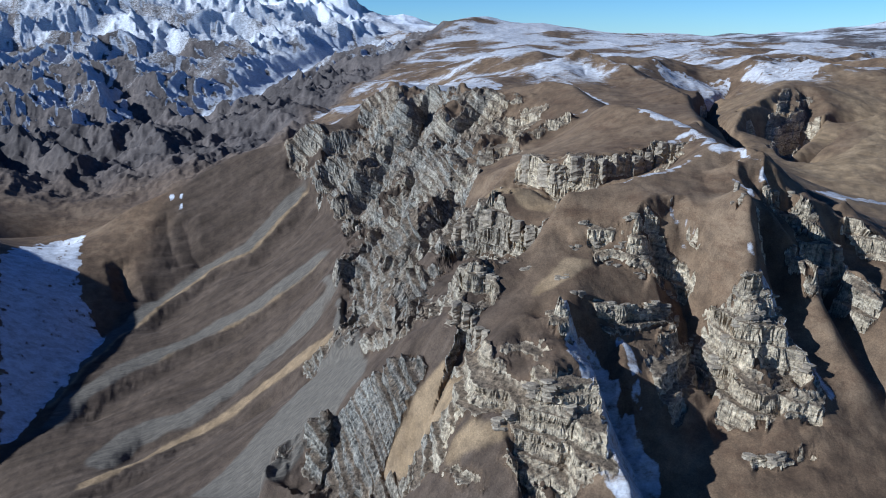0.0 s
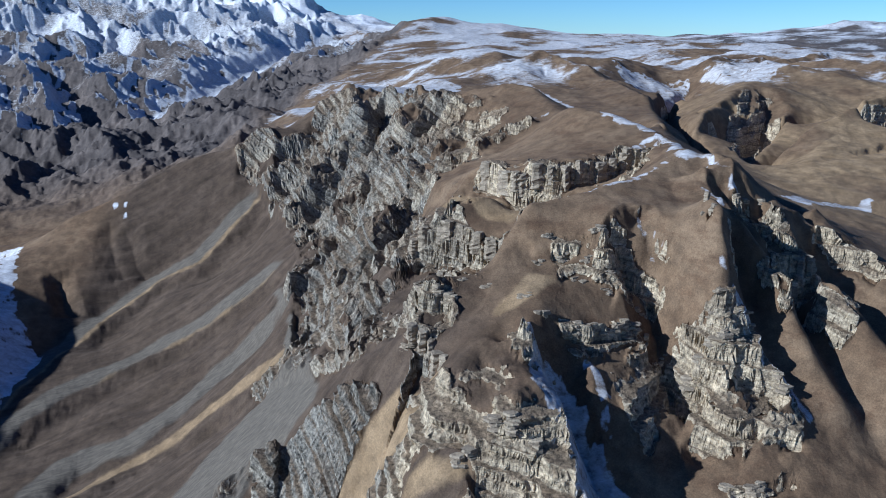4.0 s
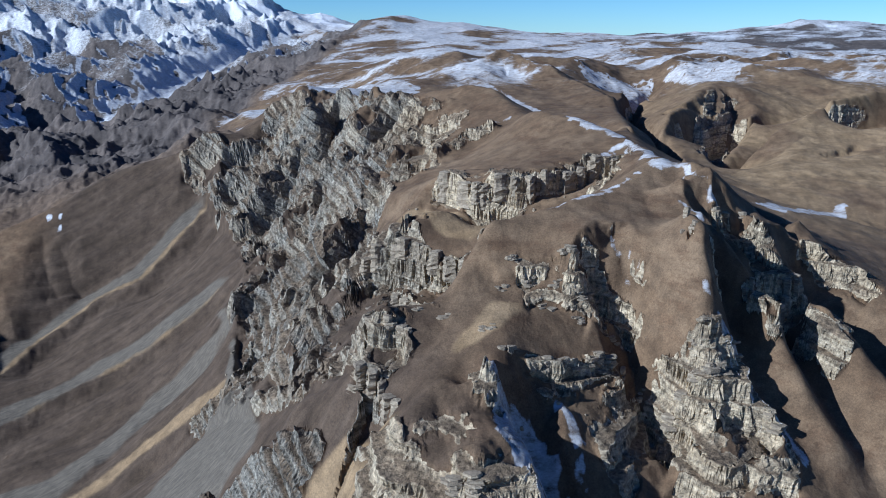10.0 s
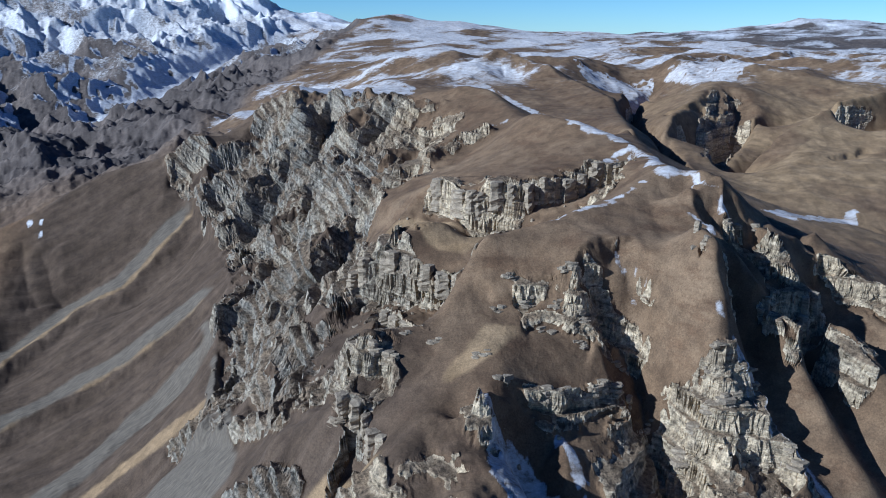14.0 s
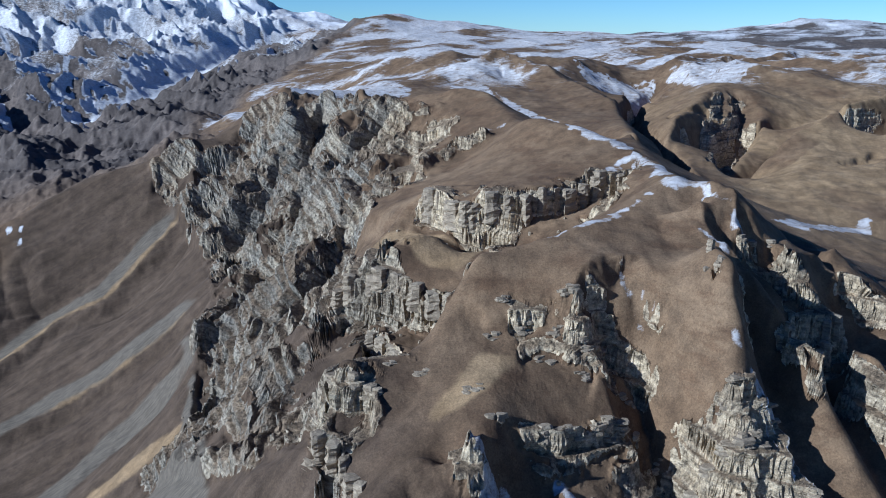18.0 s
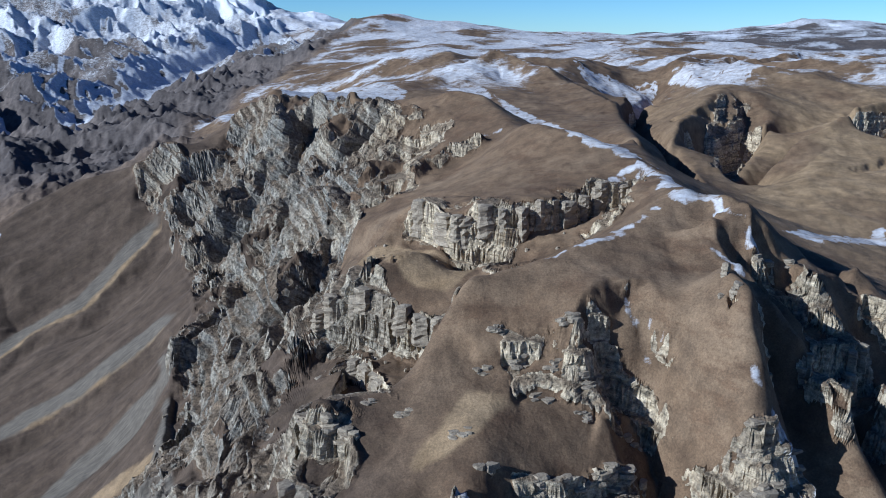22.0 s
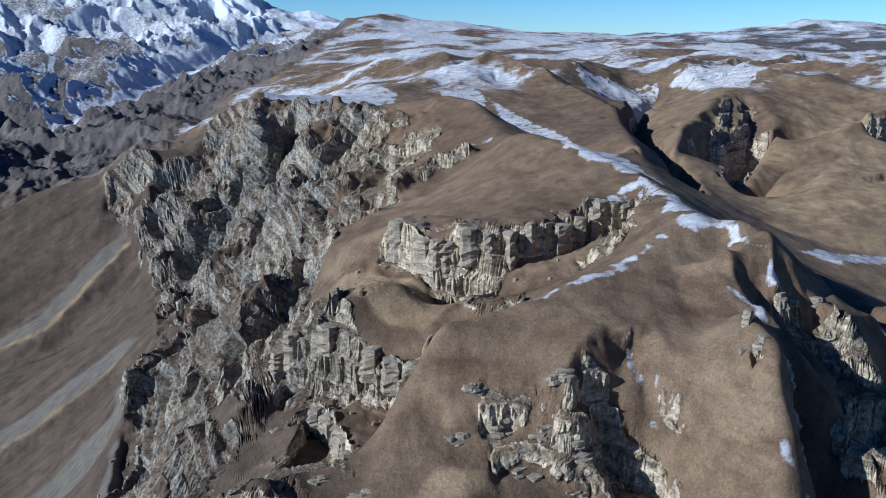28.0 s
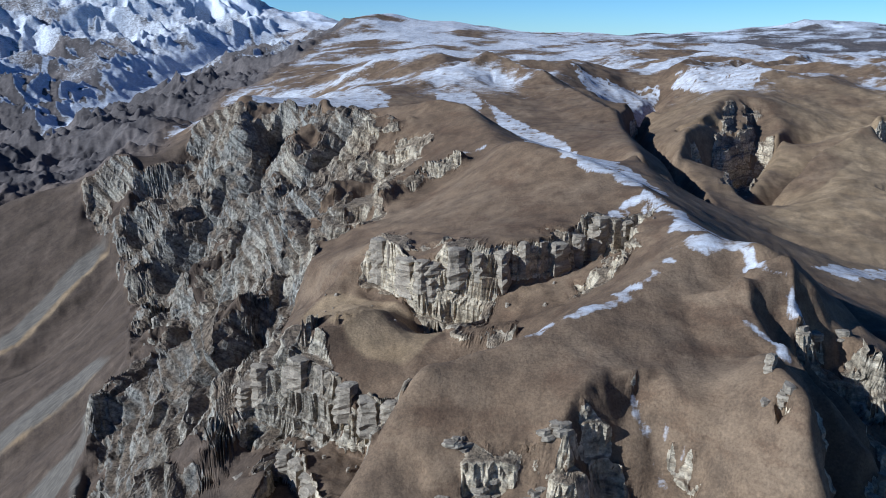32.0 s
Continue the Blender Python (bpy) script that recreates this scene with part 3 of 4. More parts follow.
def relief(X, Y):
    """Heights and covers of the land on a sheet of places."""
    inner = smooth(0, 60, np.minimum(np.minimum(X + 560, 780 - X), np.minimum(Y - 180, 1580 - Y)))

    def cover(name, spread, size, seed):
        laid = PAINT.at(GRIDS[name], X, Y) * inner
        return smooth(0.3, 0.7, laid + spread * fbm(X, Y, size, 4, seed)) * smooth(0.02, 0.25, laid)

    Z = FAR.round_at(FAR_Z, X, Y) * (1 - inner) + NEAR.round_at(NEAR_Z, X, Y) * inner
    Z = shaped(X, Y, Z)
    # Far country: dissected brown hills west of the massif, snow-dusted downs beyond it, high ranges on the skyline.
    crest = np.vstack([LINES["ridge_w"][::-1], LINES["peak_left"][::-1][1:], LINES["peak_ridge"][1:3]])[:, :2]
    far_crest = LINES["peak_left"][::-1]
    edge_w = np.interp(Y, [900, 1080, 1300, 1550, *far_crest[:, 1], 3400, 4000, 4900], [-420, -260, -230, -300, *far_crest[:, 0], float(far_crest[-1, 0]) - 60, -400, -700])
    west = smooth(25, -70, X - edge_w + 25 * fbm(X, Y, 120, 3, 63)) * smooth(1080, 1450, Y)
    far_snow = smooth(3300, 4400, Y + 0.12 * X)
    river = LINES["river"][:, :2]
    to_river, to_crest = near_line(river, X, Y)[0], near_line(crest, X, Y)[0]
    flank = smooth(0, 230, to_river)
    hill_x, hill_y = X + 70 * fbm(X, Y, 380, 3, 61), Y + 70 * fbm(X, Y, 380, 3, 67)
    clear = 0.35 + 0.65 * smooth(0, 320, to_crest)
    along, across = 0.62 * (0.8 * hill_x - 0.6 * hill_y), 0.6 * hill_x + 0.8 * hill_y
    spurs = massif(along, across, 270, 5, 21)
    ribs = massif(0.7 * X + 0.7 * Y, 0.75 * (Y - X), 85, 5, 33)
    Z += west * (flank * clear * 165 * (spurs - 0.57) + (14 + 22 * flank) * (1 - 0.7 * smooth(2300, 3300, Y)) * (ribs - 0.45) + 4 * fbm(X, Y, 60, 3, 29))
    downs = smooth(1150, 1500, Y) * (1 - west)
    Z += downs * (1 - 0.6 * smooth(1700, 2500, Y)) * (24 * fbm(X, Y, 300, 4, 71) + 34 * (massif(X, 0.8 * Y, 300, 4, 75) - 0.45))
    east = smooth(230, 420, X - 0.12 * (Y - 600)) * smooth(560, 700, Y) * (1 - far_snow)
    Z += east * (9 * (ridged(X + 0.5 * Y, Y - 0.4 * X, 150, 4, 77, 0.45) - 0.6))
    range_x = X + 60 * fbm(X, Y, 300, 2, 73)
    high = smooth(500, 0, X) + 0.35 * smooth(1300, 1700, X)
    Z += far_snow * high * (75 * (massif(0.7 * range_x - 0.35 * Y, 0.9 * Y + 0.4 * range_x, 520, 7, 79) - 0.45))

    N = lean(X, Y, Z)
    steep = np.hypot(N[..., 0], N[..., 1]) / np.maximum(N[..., 2], 0.05)
    crag = smooth(-5, -60, X - 0.05 * (Y - 450) - 70 * smooth(600, 850, Y)) * inner
    zone = PAINT.at(np.clip(GRIDS["rock"] - 0.9 * GRIDS["tan"], 0, 1), X, Y) * inner
    rock = smooth(0.42, 0.62, zone * (0.37 + 0.18 * crag) + 0.34 * smooth(0.35, 1.1, steep) * smooth(0.02, 0.3, zone) + 0.45 * fbm(X, Y, 30, 6, 81, 0.6) + 0.3 * crag * fbm(X, Y, 75, 2, 83))
    rock = np.maximum(rock, smooth(3.0, 4.2, steep) * inner * smooth(-140, -60, X + 0.1 * (Y - 600)))
    rough_x, rough_y = X + 6 * fbm(X, Y, 30, 3, 91), Y + 6 * fbm(X, Y, 30, 3, 93)
    broken = smooth(0.1, 0.6, zone)
    off_crest = np.minimum(near_line(LINES["main_crest"][:, :2], X, Y)[0], near_line(LINES["crag_crest"][:, :2], X, Y)[0])
    broken *= 0.2 + 0.8 * smooth(0, 45, off_crest)
    fall, level = 0.5 * (0.6 * rough_x + 0.8 * rough_y), 0.8 * rough_x - 0.6 * rough_y
    Z += broken * ((0.35 + 0.65 * rock) * (6 - 4 * crag) * (ridged(rough_x, rough_y, 46, 3, 95, 0.5) - 0.7) + crag * (38 * (massif(fall, level, 78, 4, 96) - 0.5) + 9 * (massif(1.4 * fall, level, 24, 3, 98) - 0.5)))
    Z += rock * (1.8 - 1.5 * crag) * (ridged(rough_x, rough_y, 12, 2, 99, 0.5) - 0.62)
    tilt = 0.10 + 0.5 * crag
    bend = 3.0 * fbm(X, Y, 45, 2, 97)
    for period, share in ((11.0, 0.8), (4.6, 0.7)):
        dip = Z + tilt * X - 0.1 * Y + bend
        f = dip / period - np.floor(dip / period)
        Z += rock * (1 - 0.45 * crag) * share * period * (smooth(0.3, 0.62, f) - f)
    Z += (1 - rock) * inner * (1.6 * fbm(X, Y, 45, 3, 101) + 0.5 * fbm(X, Y, 9, 3, 103))
    west_slope = smooth(20, -60, X + 0.15 * (Y - 700)) * (1 - rock) * inner * smooth(1150, 950, Y) * smooth(-400, -350, X)
    run = Y - 0.5 * X + 12 * fbm(X, Y, 90, 2, 104)
    Z += west_slope * (3.5 * (ridged((X + 0.5 * Y) * 0.14, run, 52, 2, 105) - 0.6) + 1.8 * (ridged((X + 0.5 * Y) * 0.2, run, 17, 3, 106) - 0.6))
    return Z, dict(inner=inner, east=east, west=west, far_snow=far_snow, flank=flank, downs=downs, steep=steep, crag=crag, rock=rock, tilt=tilt, bend=bend, west_slope=west_slope, zone=zone, cover=cover)


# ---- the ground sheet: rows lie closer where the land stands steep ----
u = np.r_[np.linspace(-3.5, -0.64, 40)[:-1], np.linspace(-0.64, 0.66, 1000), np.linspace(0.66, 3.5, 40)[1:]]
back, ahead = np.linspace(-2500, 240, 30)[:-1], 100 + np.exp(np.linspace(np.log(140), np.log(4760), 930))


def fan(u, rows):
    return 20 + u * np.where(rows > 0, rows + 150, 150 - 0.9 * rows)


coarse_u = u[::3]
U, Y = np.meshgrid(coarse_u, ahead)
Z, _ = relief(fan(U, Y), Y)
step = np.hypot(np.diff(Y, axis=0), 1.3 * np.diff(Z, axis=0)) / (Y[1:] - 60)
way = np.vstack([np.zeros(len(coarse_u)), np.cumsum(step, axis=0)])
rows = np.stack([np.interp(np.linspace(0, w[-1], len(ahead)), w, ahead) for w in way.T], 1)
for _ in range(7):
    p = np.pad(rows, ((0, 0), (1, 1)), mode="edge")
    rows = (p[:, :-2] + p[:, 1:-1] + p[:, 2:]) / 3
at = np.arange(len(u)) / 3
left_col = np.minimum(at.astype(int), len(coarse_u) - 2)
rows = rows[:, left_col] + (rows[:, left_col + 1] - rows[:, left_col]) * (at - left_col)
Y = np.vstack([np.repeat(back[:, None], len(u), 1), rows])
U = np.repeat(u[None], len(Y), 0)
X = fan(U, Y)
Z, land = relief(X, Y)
rock, inner, west, downs, far_snow = land["rock"], land["inner"], land["west"], land["downs"], land["far_snow"]
# Beds stand out and fall back from the face, blocks break off it.
SLOPE_Y, SLOPE_X = (rounded(rounded(rounded(g))) for g in np.gradient(NEAR_Z, NEAR.cell))
nx, ny = -NEAR.at(SLOPE_X, X, Y), -NEAR.at(SLOPE_Y, X, Y) - 0.15
size = np.hypot(nx, ny) + 1e-6
bed = Z + land["tilt"] * X - 0.1 * Y + land["bend"]
face = X * 0.8 + Y * 0.6
out = rock * (2.4 * land["crag"] * perlin(bed / 8.5, face / 90, 130) + (1.5 + 1.8 * land["crag"]) * perlin(bed / 3.6, face / 60, 131) + 1.3 * perlin(bed / 1.4, face / 25, 132) + (2.6 - 2.2 * land["crag"]) * perlin(face / 6.5, Z / 4.5, 133) + (1.3 - 0.9 * land["crag"]) * perlin(face / 2.6, Z / 2.2, 134) + (1.1 - 0.7 * land["crag"]) * perlin((X - Y) / 3.0, Z / 2.6, 135))
out *= np.clip(size / 0.55, 0, 1)
X += out * nx / size
Y += out * ny / size

N = lean(X, Y, Z)
lit = N @ np.array(SUN_TO)
snow = (0.62 + 0.16 * smooth(-60, -160, X)) * land["cover"]("snow", 0.9, 12, 111)
wind = fbm(X * 0.5 + Y * 0.25, Y * 0.9 - X * 0.5, 170, 6, 113, 0.62)
snow = np.maximum(snow, downs * np.clip(0.5 + 0.95 * wind + 0.16 * smooth(1500, 2600, Y) + 0.3 * smooth(10, 80, Z) - 0.4 * smooth(1200, 1500, X) * smooth(2800, 3300, Y) - 0.6 * np.clip(land["steep"] - 0.12, 0, 1), 0, 0.66))
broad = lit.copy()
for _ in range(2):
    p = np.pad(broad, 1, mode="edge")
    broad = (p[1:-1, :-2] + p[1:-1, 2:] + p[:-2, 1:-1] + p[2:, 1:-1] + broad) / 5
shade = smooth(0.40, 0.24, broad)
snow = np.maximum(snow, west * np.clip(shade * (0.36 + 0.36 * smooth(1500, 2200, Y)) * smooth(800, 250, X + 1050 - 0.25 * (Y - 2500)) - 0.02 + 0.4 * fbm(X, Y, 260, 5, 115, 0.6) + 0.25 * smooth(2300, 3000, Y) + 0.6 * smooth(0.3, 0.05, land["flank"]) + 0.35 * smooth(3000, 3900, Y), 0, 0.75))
snow = np.maximum(snow, far_snow * np.clip(0.46 + 0.6 * fbm(X, Y, 260, 5, 117, 0.6) + 0.5 * smooth(-20, 160, Z) * smooth(900, 300, X) + 0.18 * smooth(20, 110, Z) * smooth(1200, 1600, X), 0, 0.95))
snow *= 1 - 0.75 * rock * smooth(-0.05, 0.2, lit)
scree = land["cover"]("scree", 0.35, 20, 119) * (1 - rock)
tan = np.maximum(land["cover"]("tan", 0.5, 25, 121), land["east"] * smooth(1500, 1200, Y) * smooth(-0.5, 0.2, fbm(X + Y, Y - X, 160, 4, 122))) * (1 - rock)
pale = np.clip(0.15 + 0.8 * fbm(X, Y, 60, 4, 124) + 0.75 * smooth(-35, 25, X - 0.05 * (Y - 450) + 25 * fbm(X, Y, 30, 2, 123)), 0, 1)
west_slope = land["west_slope"]
soil = rock * np.maximum(smooth(0.55, 0.8, N[..., 2]), 0.9 * smooth(0.05, 0.3, fbm(X, Y, 55, 3, 127)) * smooth(0.3, 0.5, N[..., 2]))


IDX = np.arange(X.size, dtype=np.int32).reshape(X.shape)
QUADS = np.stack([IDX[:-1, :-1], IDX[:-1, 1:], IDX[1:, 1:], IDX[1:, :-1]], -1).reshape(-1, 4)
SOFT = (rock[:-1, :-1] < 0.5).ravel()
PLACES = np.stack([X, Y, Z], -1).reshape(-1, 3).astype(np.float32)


def ground_mesh(name, picked, layers):
    """The picked quads of the sheet as a mesh."""
    used, quads = np.unique(QUADS[picked], return_inverse=True)
    quads = quads.reshape(-1, 4).astype(np.int32)
    me = bpy.data.meshes.new(name)
    me.vertices.add(len(used))
    me.vertices.foreach_set("co", PLACES[used].ravel())
    me.loops.add(quads.size)
    me.loops.foreach_set("vertex_index", quads.ravel())
    me.polygons.add(len(quads))
    me.polygons.foreach_set("loop_start", np.arange(0, quads.size, 4, dtype=np.int32))
    me.update(calc_edges=True)
    me.polygons.foreach_set("use_smooth", SOFT[picked])
    for key, grid in layers.items():
        me.attributes.new(key, "FLOAT", "POINT").data.foreach_set("value", grid.ravel()[used].astype(np.float32))
    return me


# ---- materials ----
class Nodes:
    """Short ways to wire a material."""

    def __init__(self, name, roughness=0.95):
        self.mat = bpy.data.materials.new(name)
        self.mat.use_nodes = True
        self.tree = self.mat.node_tree
        self.bsdf = self.tree.nodes["Principled BSDF"]
        self.bsdf.inputs["Roughness"].default_value = roughness
        self.bsdf.inputs["Specular IOR Level"].default_value = 0.2
        self.place = self.tree.nodes.new("ShaderNodeNewGeometry").outputs["Position"]

    def put(self, value, socket):
        if isinstance(value, bpy.types.NodeSocket):
            self.tree.links.new(value, socket)
        else:
            socket.default_value = value

    def stretch(self, scale):
        n = self.tree.nodes.new("ShaderNodeMapping")
        self.put(self.place, n.inputs["Vector"])
        n.inputs["Scale"].default_value = scale
        return n.outputs[0]

    def downhill(self):
        """Places drawn out down the western slope."""
        n = self.tree.nodes.new("ShaderNodeMapping")
        n.vector_type = "TEXTURE"
        self.put(self.place, n.inputs["Vector"])
        n.inputs["Rotation"].default_value = (0, 0, radians(27))
        n.inputs["Scale"].default_value = (9, 1, 4)
        return n.outputs[0]

    def noise(self, size, detail=5, rough=0.55, scale=None, bend=0.0, flow=False):
        n = self.tree.nodes.new("ShaderNodeTexNoise")
        self.put(self.downhill() if flow else self.stretch(scale) if scale else self.place, n.inputs["Vector"])
        n.inputs["Scale"].default_value, n.inputs["Detail"].default_value = 1 / size, detail
        n.inputs["Roughness"].default_value, n.inputs["Distortion"].default_value = rough, bend
        return n.outputs["Fac"]

    def layer(self, name):
        n = self.tree.nodes.new("ShaderNodeAttribute")
        n.attribute_name = name
        return n.outputs["Fac"]

    def ramp(self, fac, *stops):
        n = self.tree.nodes.new("ShaderNodeValToRGB")
        el = n.color_ramp.elements
        while len(el) < len(stops):
            el.new(0.5)
        for e, (at, colour) in zip(el, stops):
            e.position, e.color = at, (*colour, 1) if len(colour) == 3 else colour
        self.put(fac, n.inputs[0])
        return n.outputs[0]

    def mix(self, fac, a, b, blend="MIX"):
        n = self.tree.nodes.new("ShaderNodeMixRGB")
        n.blend_type = blend
        for value, socket in zip((fac, a, b), n.inputs):
            self.put(value if isinstance(value, (float, int, bpy.types.NodeSocket)) else (*value, 1), socket)
        return n.outputs[0]

    def math(self, op, a, b=0.0, clamp=False):
        n = self.tree.nodes.new("ShaderNodeMath")
        n.operation, n.use_clamp = op, clamp
        self.put(a, n.inputs[0])
        self.put(b, n.inputs[1])
        return n.outputs[0]

    def bands(self):
        """Noise that runs along the beds of the rock."""
        n = self.tree.nodes.new("ShaderNodeCombineXYZ")
        split = self.tree.nodes.new("ShaderNodeSeparateXYZ")
        self.put(self.place, split.inputs[0])
        self.put(self.math("MULTIPLY", split.outputs[0], 0.03), n.inputs[0])
        self.put(self.math("MULTIPLY", split.outputs[1], 0.03), n.inputs[1])
        self.put(self.math("MULTIPLY", self.layer("bed"), 0.45), n.inputs[2])
        tex = self.tree.nodes.new("ShaderNodeTexNoise")
        self.put(n.outputs[0], tex.inputs["Vector"])
        tex.inputs["Scale"].default_value, tex.inputs["Detail"].default_value, tex.inputs["Roughness"].default_value = 1.0, 4, 0.6
        return tex.outputs["Fac"]

    def bump(self, height, distance, strength=1.0):
        n = self.tree.nodes.new("ShaderNodeBump")
        n.inputs["Strength"].default_value, n.inputs["Distance"].default_value = strength, distance
        self.put(height, n.inputs["Height"])
        self.put(n.outputs[0], self.bsdf.inputs["Normal"])

    def done(self, colour):
        self.put(colour, self.bsdf.inputs["Base Color"])
        return self.mat


def rock_colour(k, pale):
    """Bedded limestone and shale: pale cream to blue-grey beds, dark seams, brown weathering."""
    beds = k.bands()
    grain = k.noise(2.4, 7, 0.72)
    cream = k.ramp(beds, (0.25, (0.18, 0.14, 0.096)), (0.42, (0.44, 0.35, 0.24)), (0.6, (0.61, 0.50, 0.355)), (0.8, (0.36, 0.29, 0.205)))
    grey = k.ramp(beds, (0.25, (0.048, 0.043, 0.038)), (0.42, (0.16, 0.146, 0.124)), (0.58, (0.34, 0.312, 0.265)), (0.8, (0.11, 0.1, 0.086)))
    base = k.mix(pale, grey, cream)
    base = k.mix(k.ramp(k.noise(22, 4), (0.45, (0, 0, 0)), (0.7, (1, 1, 1))), base, k.mix(0.5, base, (0.16, 0.115, 0.08)))
    base = k.mix(k.math("MULTIPLY", k.layer("soil"), 0.85), base, k.ramp(k.noise(9, 5), (0.35, (0.115, 0.08, 0.054)), (0.65, (0.22, 0.155, 0.10))))
    return k.mix(1.0, base, k.ramp(grain, (0.35, (0.34, 0.34, 0.35)), (0.64, (1.5, 1.48, 1.44))), "MULTIPLY")


k = Nodes("mountain_ground")
rock_a, snow_a, scree_a, tan_a, pale_a, slope_a = (k.layer(n) for n in ("rock", "snow", "scree", "tan", "pale", "west"))
turf = k.ramp(k.noise(55, 7, 0.65), (0.28, (0.1, 0.064, 0.04)), (0.5, (0.168, 0.11, 0.067)), (0.70, (0.235, 0.162, 0.102)))
turf = k.mix(k.ramp(k.noise(26, 5, 0.7, (1.0, 1.0, 3.0)), (0.5, (0, 0, 0)), (0.66, (0.75, 0.75, 0.75))), turf, (0.118, 0.07, 0.042))
turf = k.mix(k.math("MULTIPLY", slope_a, 0.9), turf, k.ramp(k.noise(9, 6, 0.62, flow=True), (0.3, (0.05, 0.036, 0.026)), (0.5, (0.08, 0.057, 0.042)), (0.72, (0.12, 0.088, 0.066))))
# Greyer ground of the western hills; on the distant mountain it paints in haze.
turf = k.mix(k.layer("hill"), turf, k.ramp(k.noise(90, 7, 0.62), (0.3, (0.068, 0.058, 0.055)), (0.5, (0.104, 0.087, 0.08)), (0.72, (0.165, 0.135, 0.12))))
turf = k.mix(k.math("MULTIPLY", tan_a, 0.85), turf, k.ramp(k.noise(20, 5), (0.3, (0.23, 0.155, 0.086)), (0.7, (0.37, 0.26, 0.152))))
turf = k.mix(1.0, turf, k.ramp(k.noise(11, 6, 0.7), (0.33, (0.66, 0.65, 0.66)), (0.66, (1.2, 1.18, 1.15))), "MULTIPLY")
turf = k.mix(1.0, turf, k.ramp(k.noise(0.8, 5, 0.8), (0.36, (0.72, 0.72, 0.73)), (0.64, (1.26, 1.25, 1.23))), "MULTIPLY")
stones = k.mix(k.ramp(k.noise(1.2, 6, 0.75, flow=True), (0.4, (0, 0, 0)), (0.65, (1, 1, 1))), (0.098, 0.082, 0.066), (0.178, 0.148, 0.116))
colour = k.mix(scree_a, turf, stones)
colour = k.mix(k.math("GREATER_THAN", k.math("ADD", rock_a, k.math("MULTIPLY", k.math("SUBTRACT", k.noise(6, 6, 0.7), 0.5), 1.6)), 0.5), colour, rock_colour(k, pale_a))
patchy = k.math("ADD", snow_a, k.math("MULTIPLY", k.math("SUBTRACT", k.noise(7, 9, 0.82, (0.5, 1.0, 1.0)), 0.5), 1.5))
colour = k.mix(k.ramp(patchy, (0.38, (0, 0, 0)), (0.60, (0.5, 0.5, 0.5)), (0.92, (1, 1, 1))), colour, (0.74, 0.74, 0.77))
k.bump(k.math("ADD", k.math("MULTIPLY", k.noise(1.6, 7, 0.65), k.math("ADD", k.math("MULTIPLY", rock_a, 0.7), 0.3)), k.math("MULTIPLY", k.noise(0.8, 5, 0.6, (0.12, 0.1, 1.0)), k.math("MULTIPLY", rock_a, 1.4))), 1.4, 0.85)
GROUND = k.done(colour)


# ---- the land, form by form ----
# The hill layer also covers the distant mountain, haze put into its colour.
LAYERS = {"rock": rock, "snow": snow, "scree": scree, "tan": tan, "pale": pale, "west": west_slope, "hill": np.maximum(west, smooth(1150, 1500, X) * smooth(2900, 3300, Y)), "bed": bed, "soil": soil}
QX, QY = X[:-1, :-1], Y[:-1, :-1]
left_over = np.ones(QX.shape, bool)


def within(points):
    inside = np.zeros(QX.shape, bool)
    for (ax, ay), (bx, by) in zip(points, np.roll(points, -1, 0)):
        if ay != by:
            inside ^= ((ay > QY) != (by > QY)) & (QX < (bx - ax) * (QY - ay) / (by - ay) + ax)
    return inside


def islands(cells, keep):
    """A number for each patch of touching places in one cell."""
    label = np.where(keep, np.arange(keep.size).reshape(keep.shape), -1)
    across, down = keep[:, 1:] & keep[:, :-1] & (cells[:, 1:] == cells[:, :-1]), keep[1:] & keep[:-1] & (cells[1:] == cells[:-1])
    a = np.r_[np.nonzero(np.pad(across, ((0, 0), (0, 1))).ravel())[0], np.nonzero(np.pad(down, ((0, 1), (0, 0))).ravel())[0]]
    b = np.r_[np.nonzero(np.pad(across, ((0, 0), (1, 0))).ravel())[0], np.nonzero(np.pad(down, ((1, 0), (0, 0))).ravel())[0]]
    root = label.ravel().copy()
    for _ in range(60):
        low = np.minimum(root[a], root[b])
        if (root[a] == root[b]).all():
            break
        np.minimum.at(root, root[a], low)
        np.minimum.at(root, root[b], low)
        for _ in range(3):
            root = np.where(root >= 0, root[np.maximum(root, 0)], -1)
    return root.reshape(keep.shape)


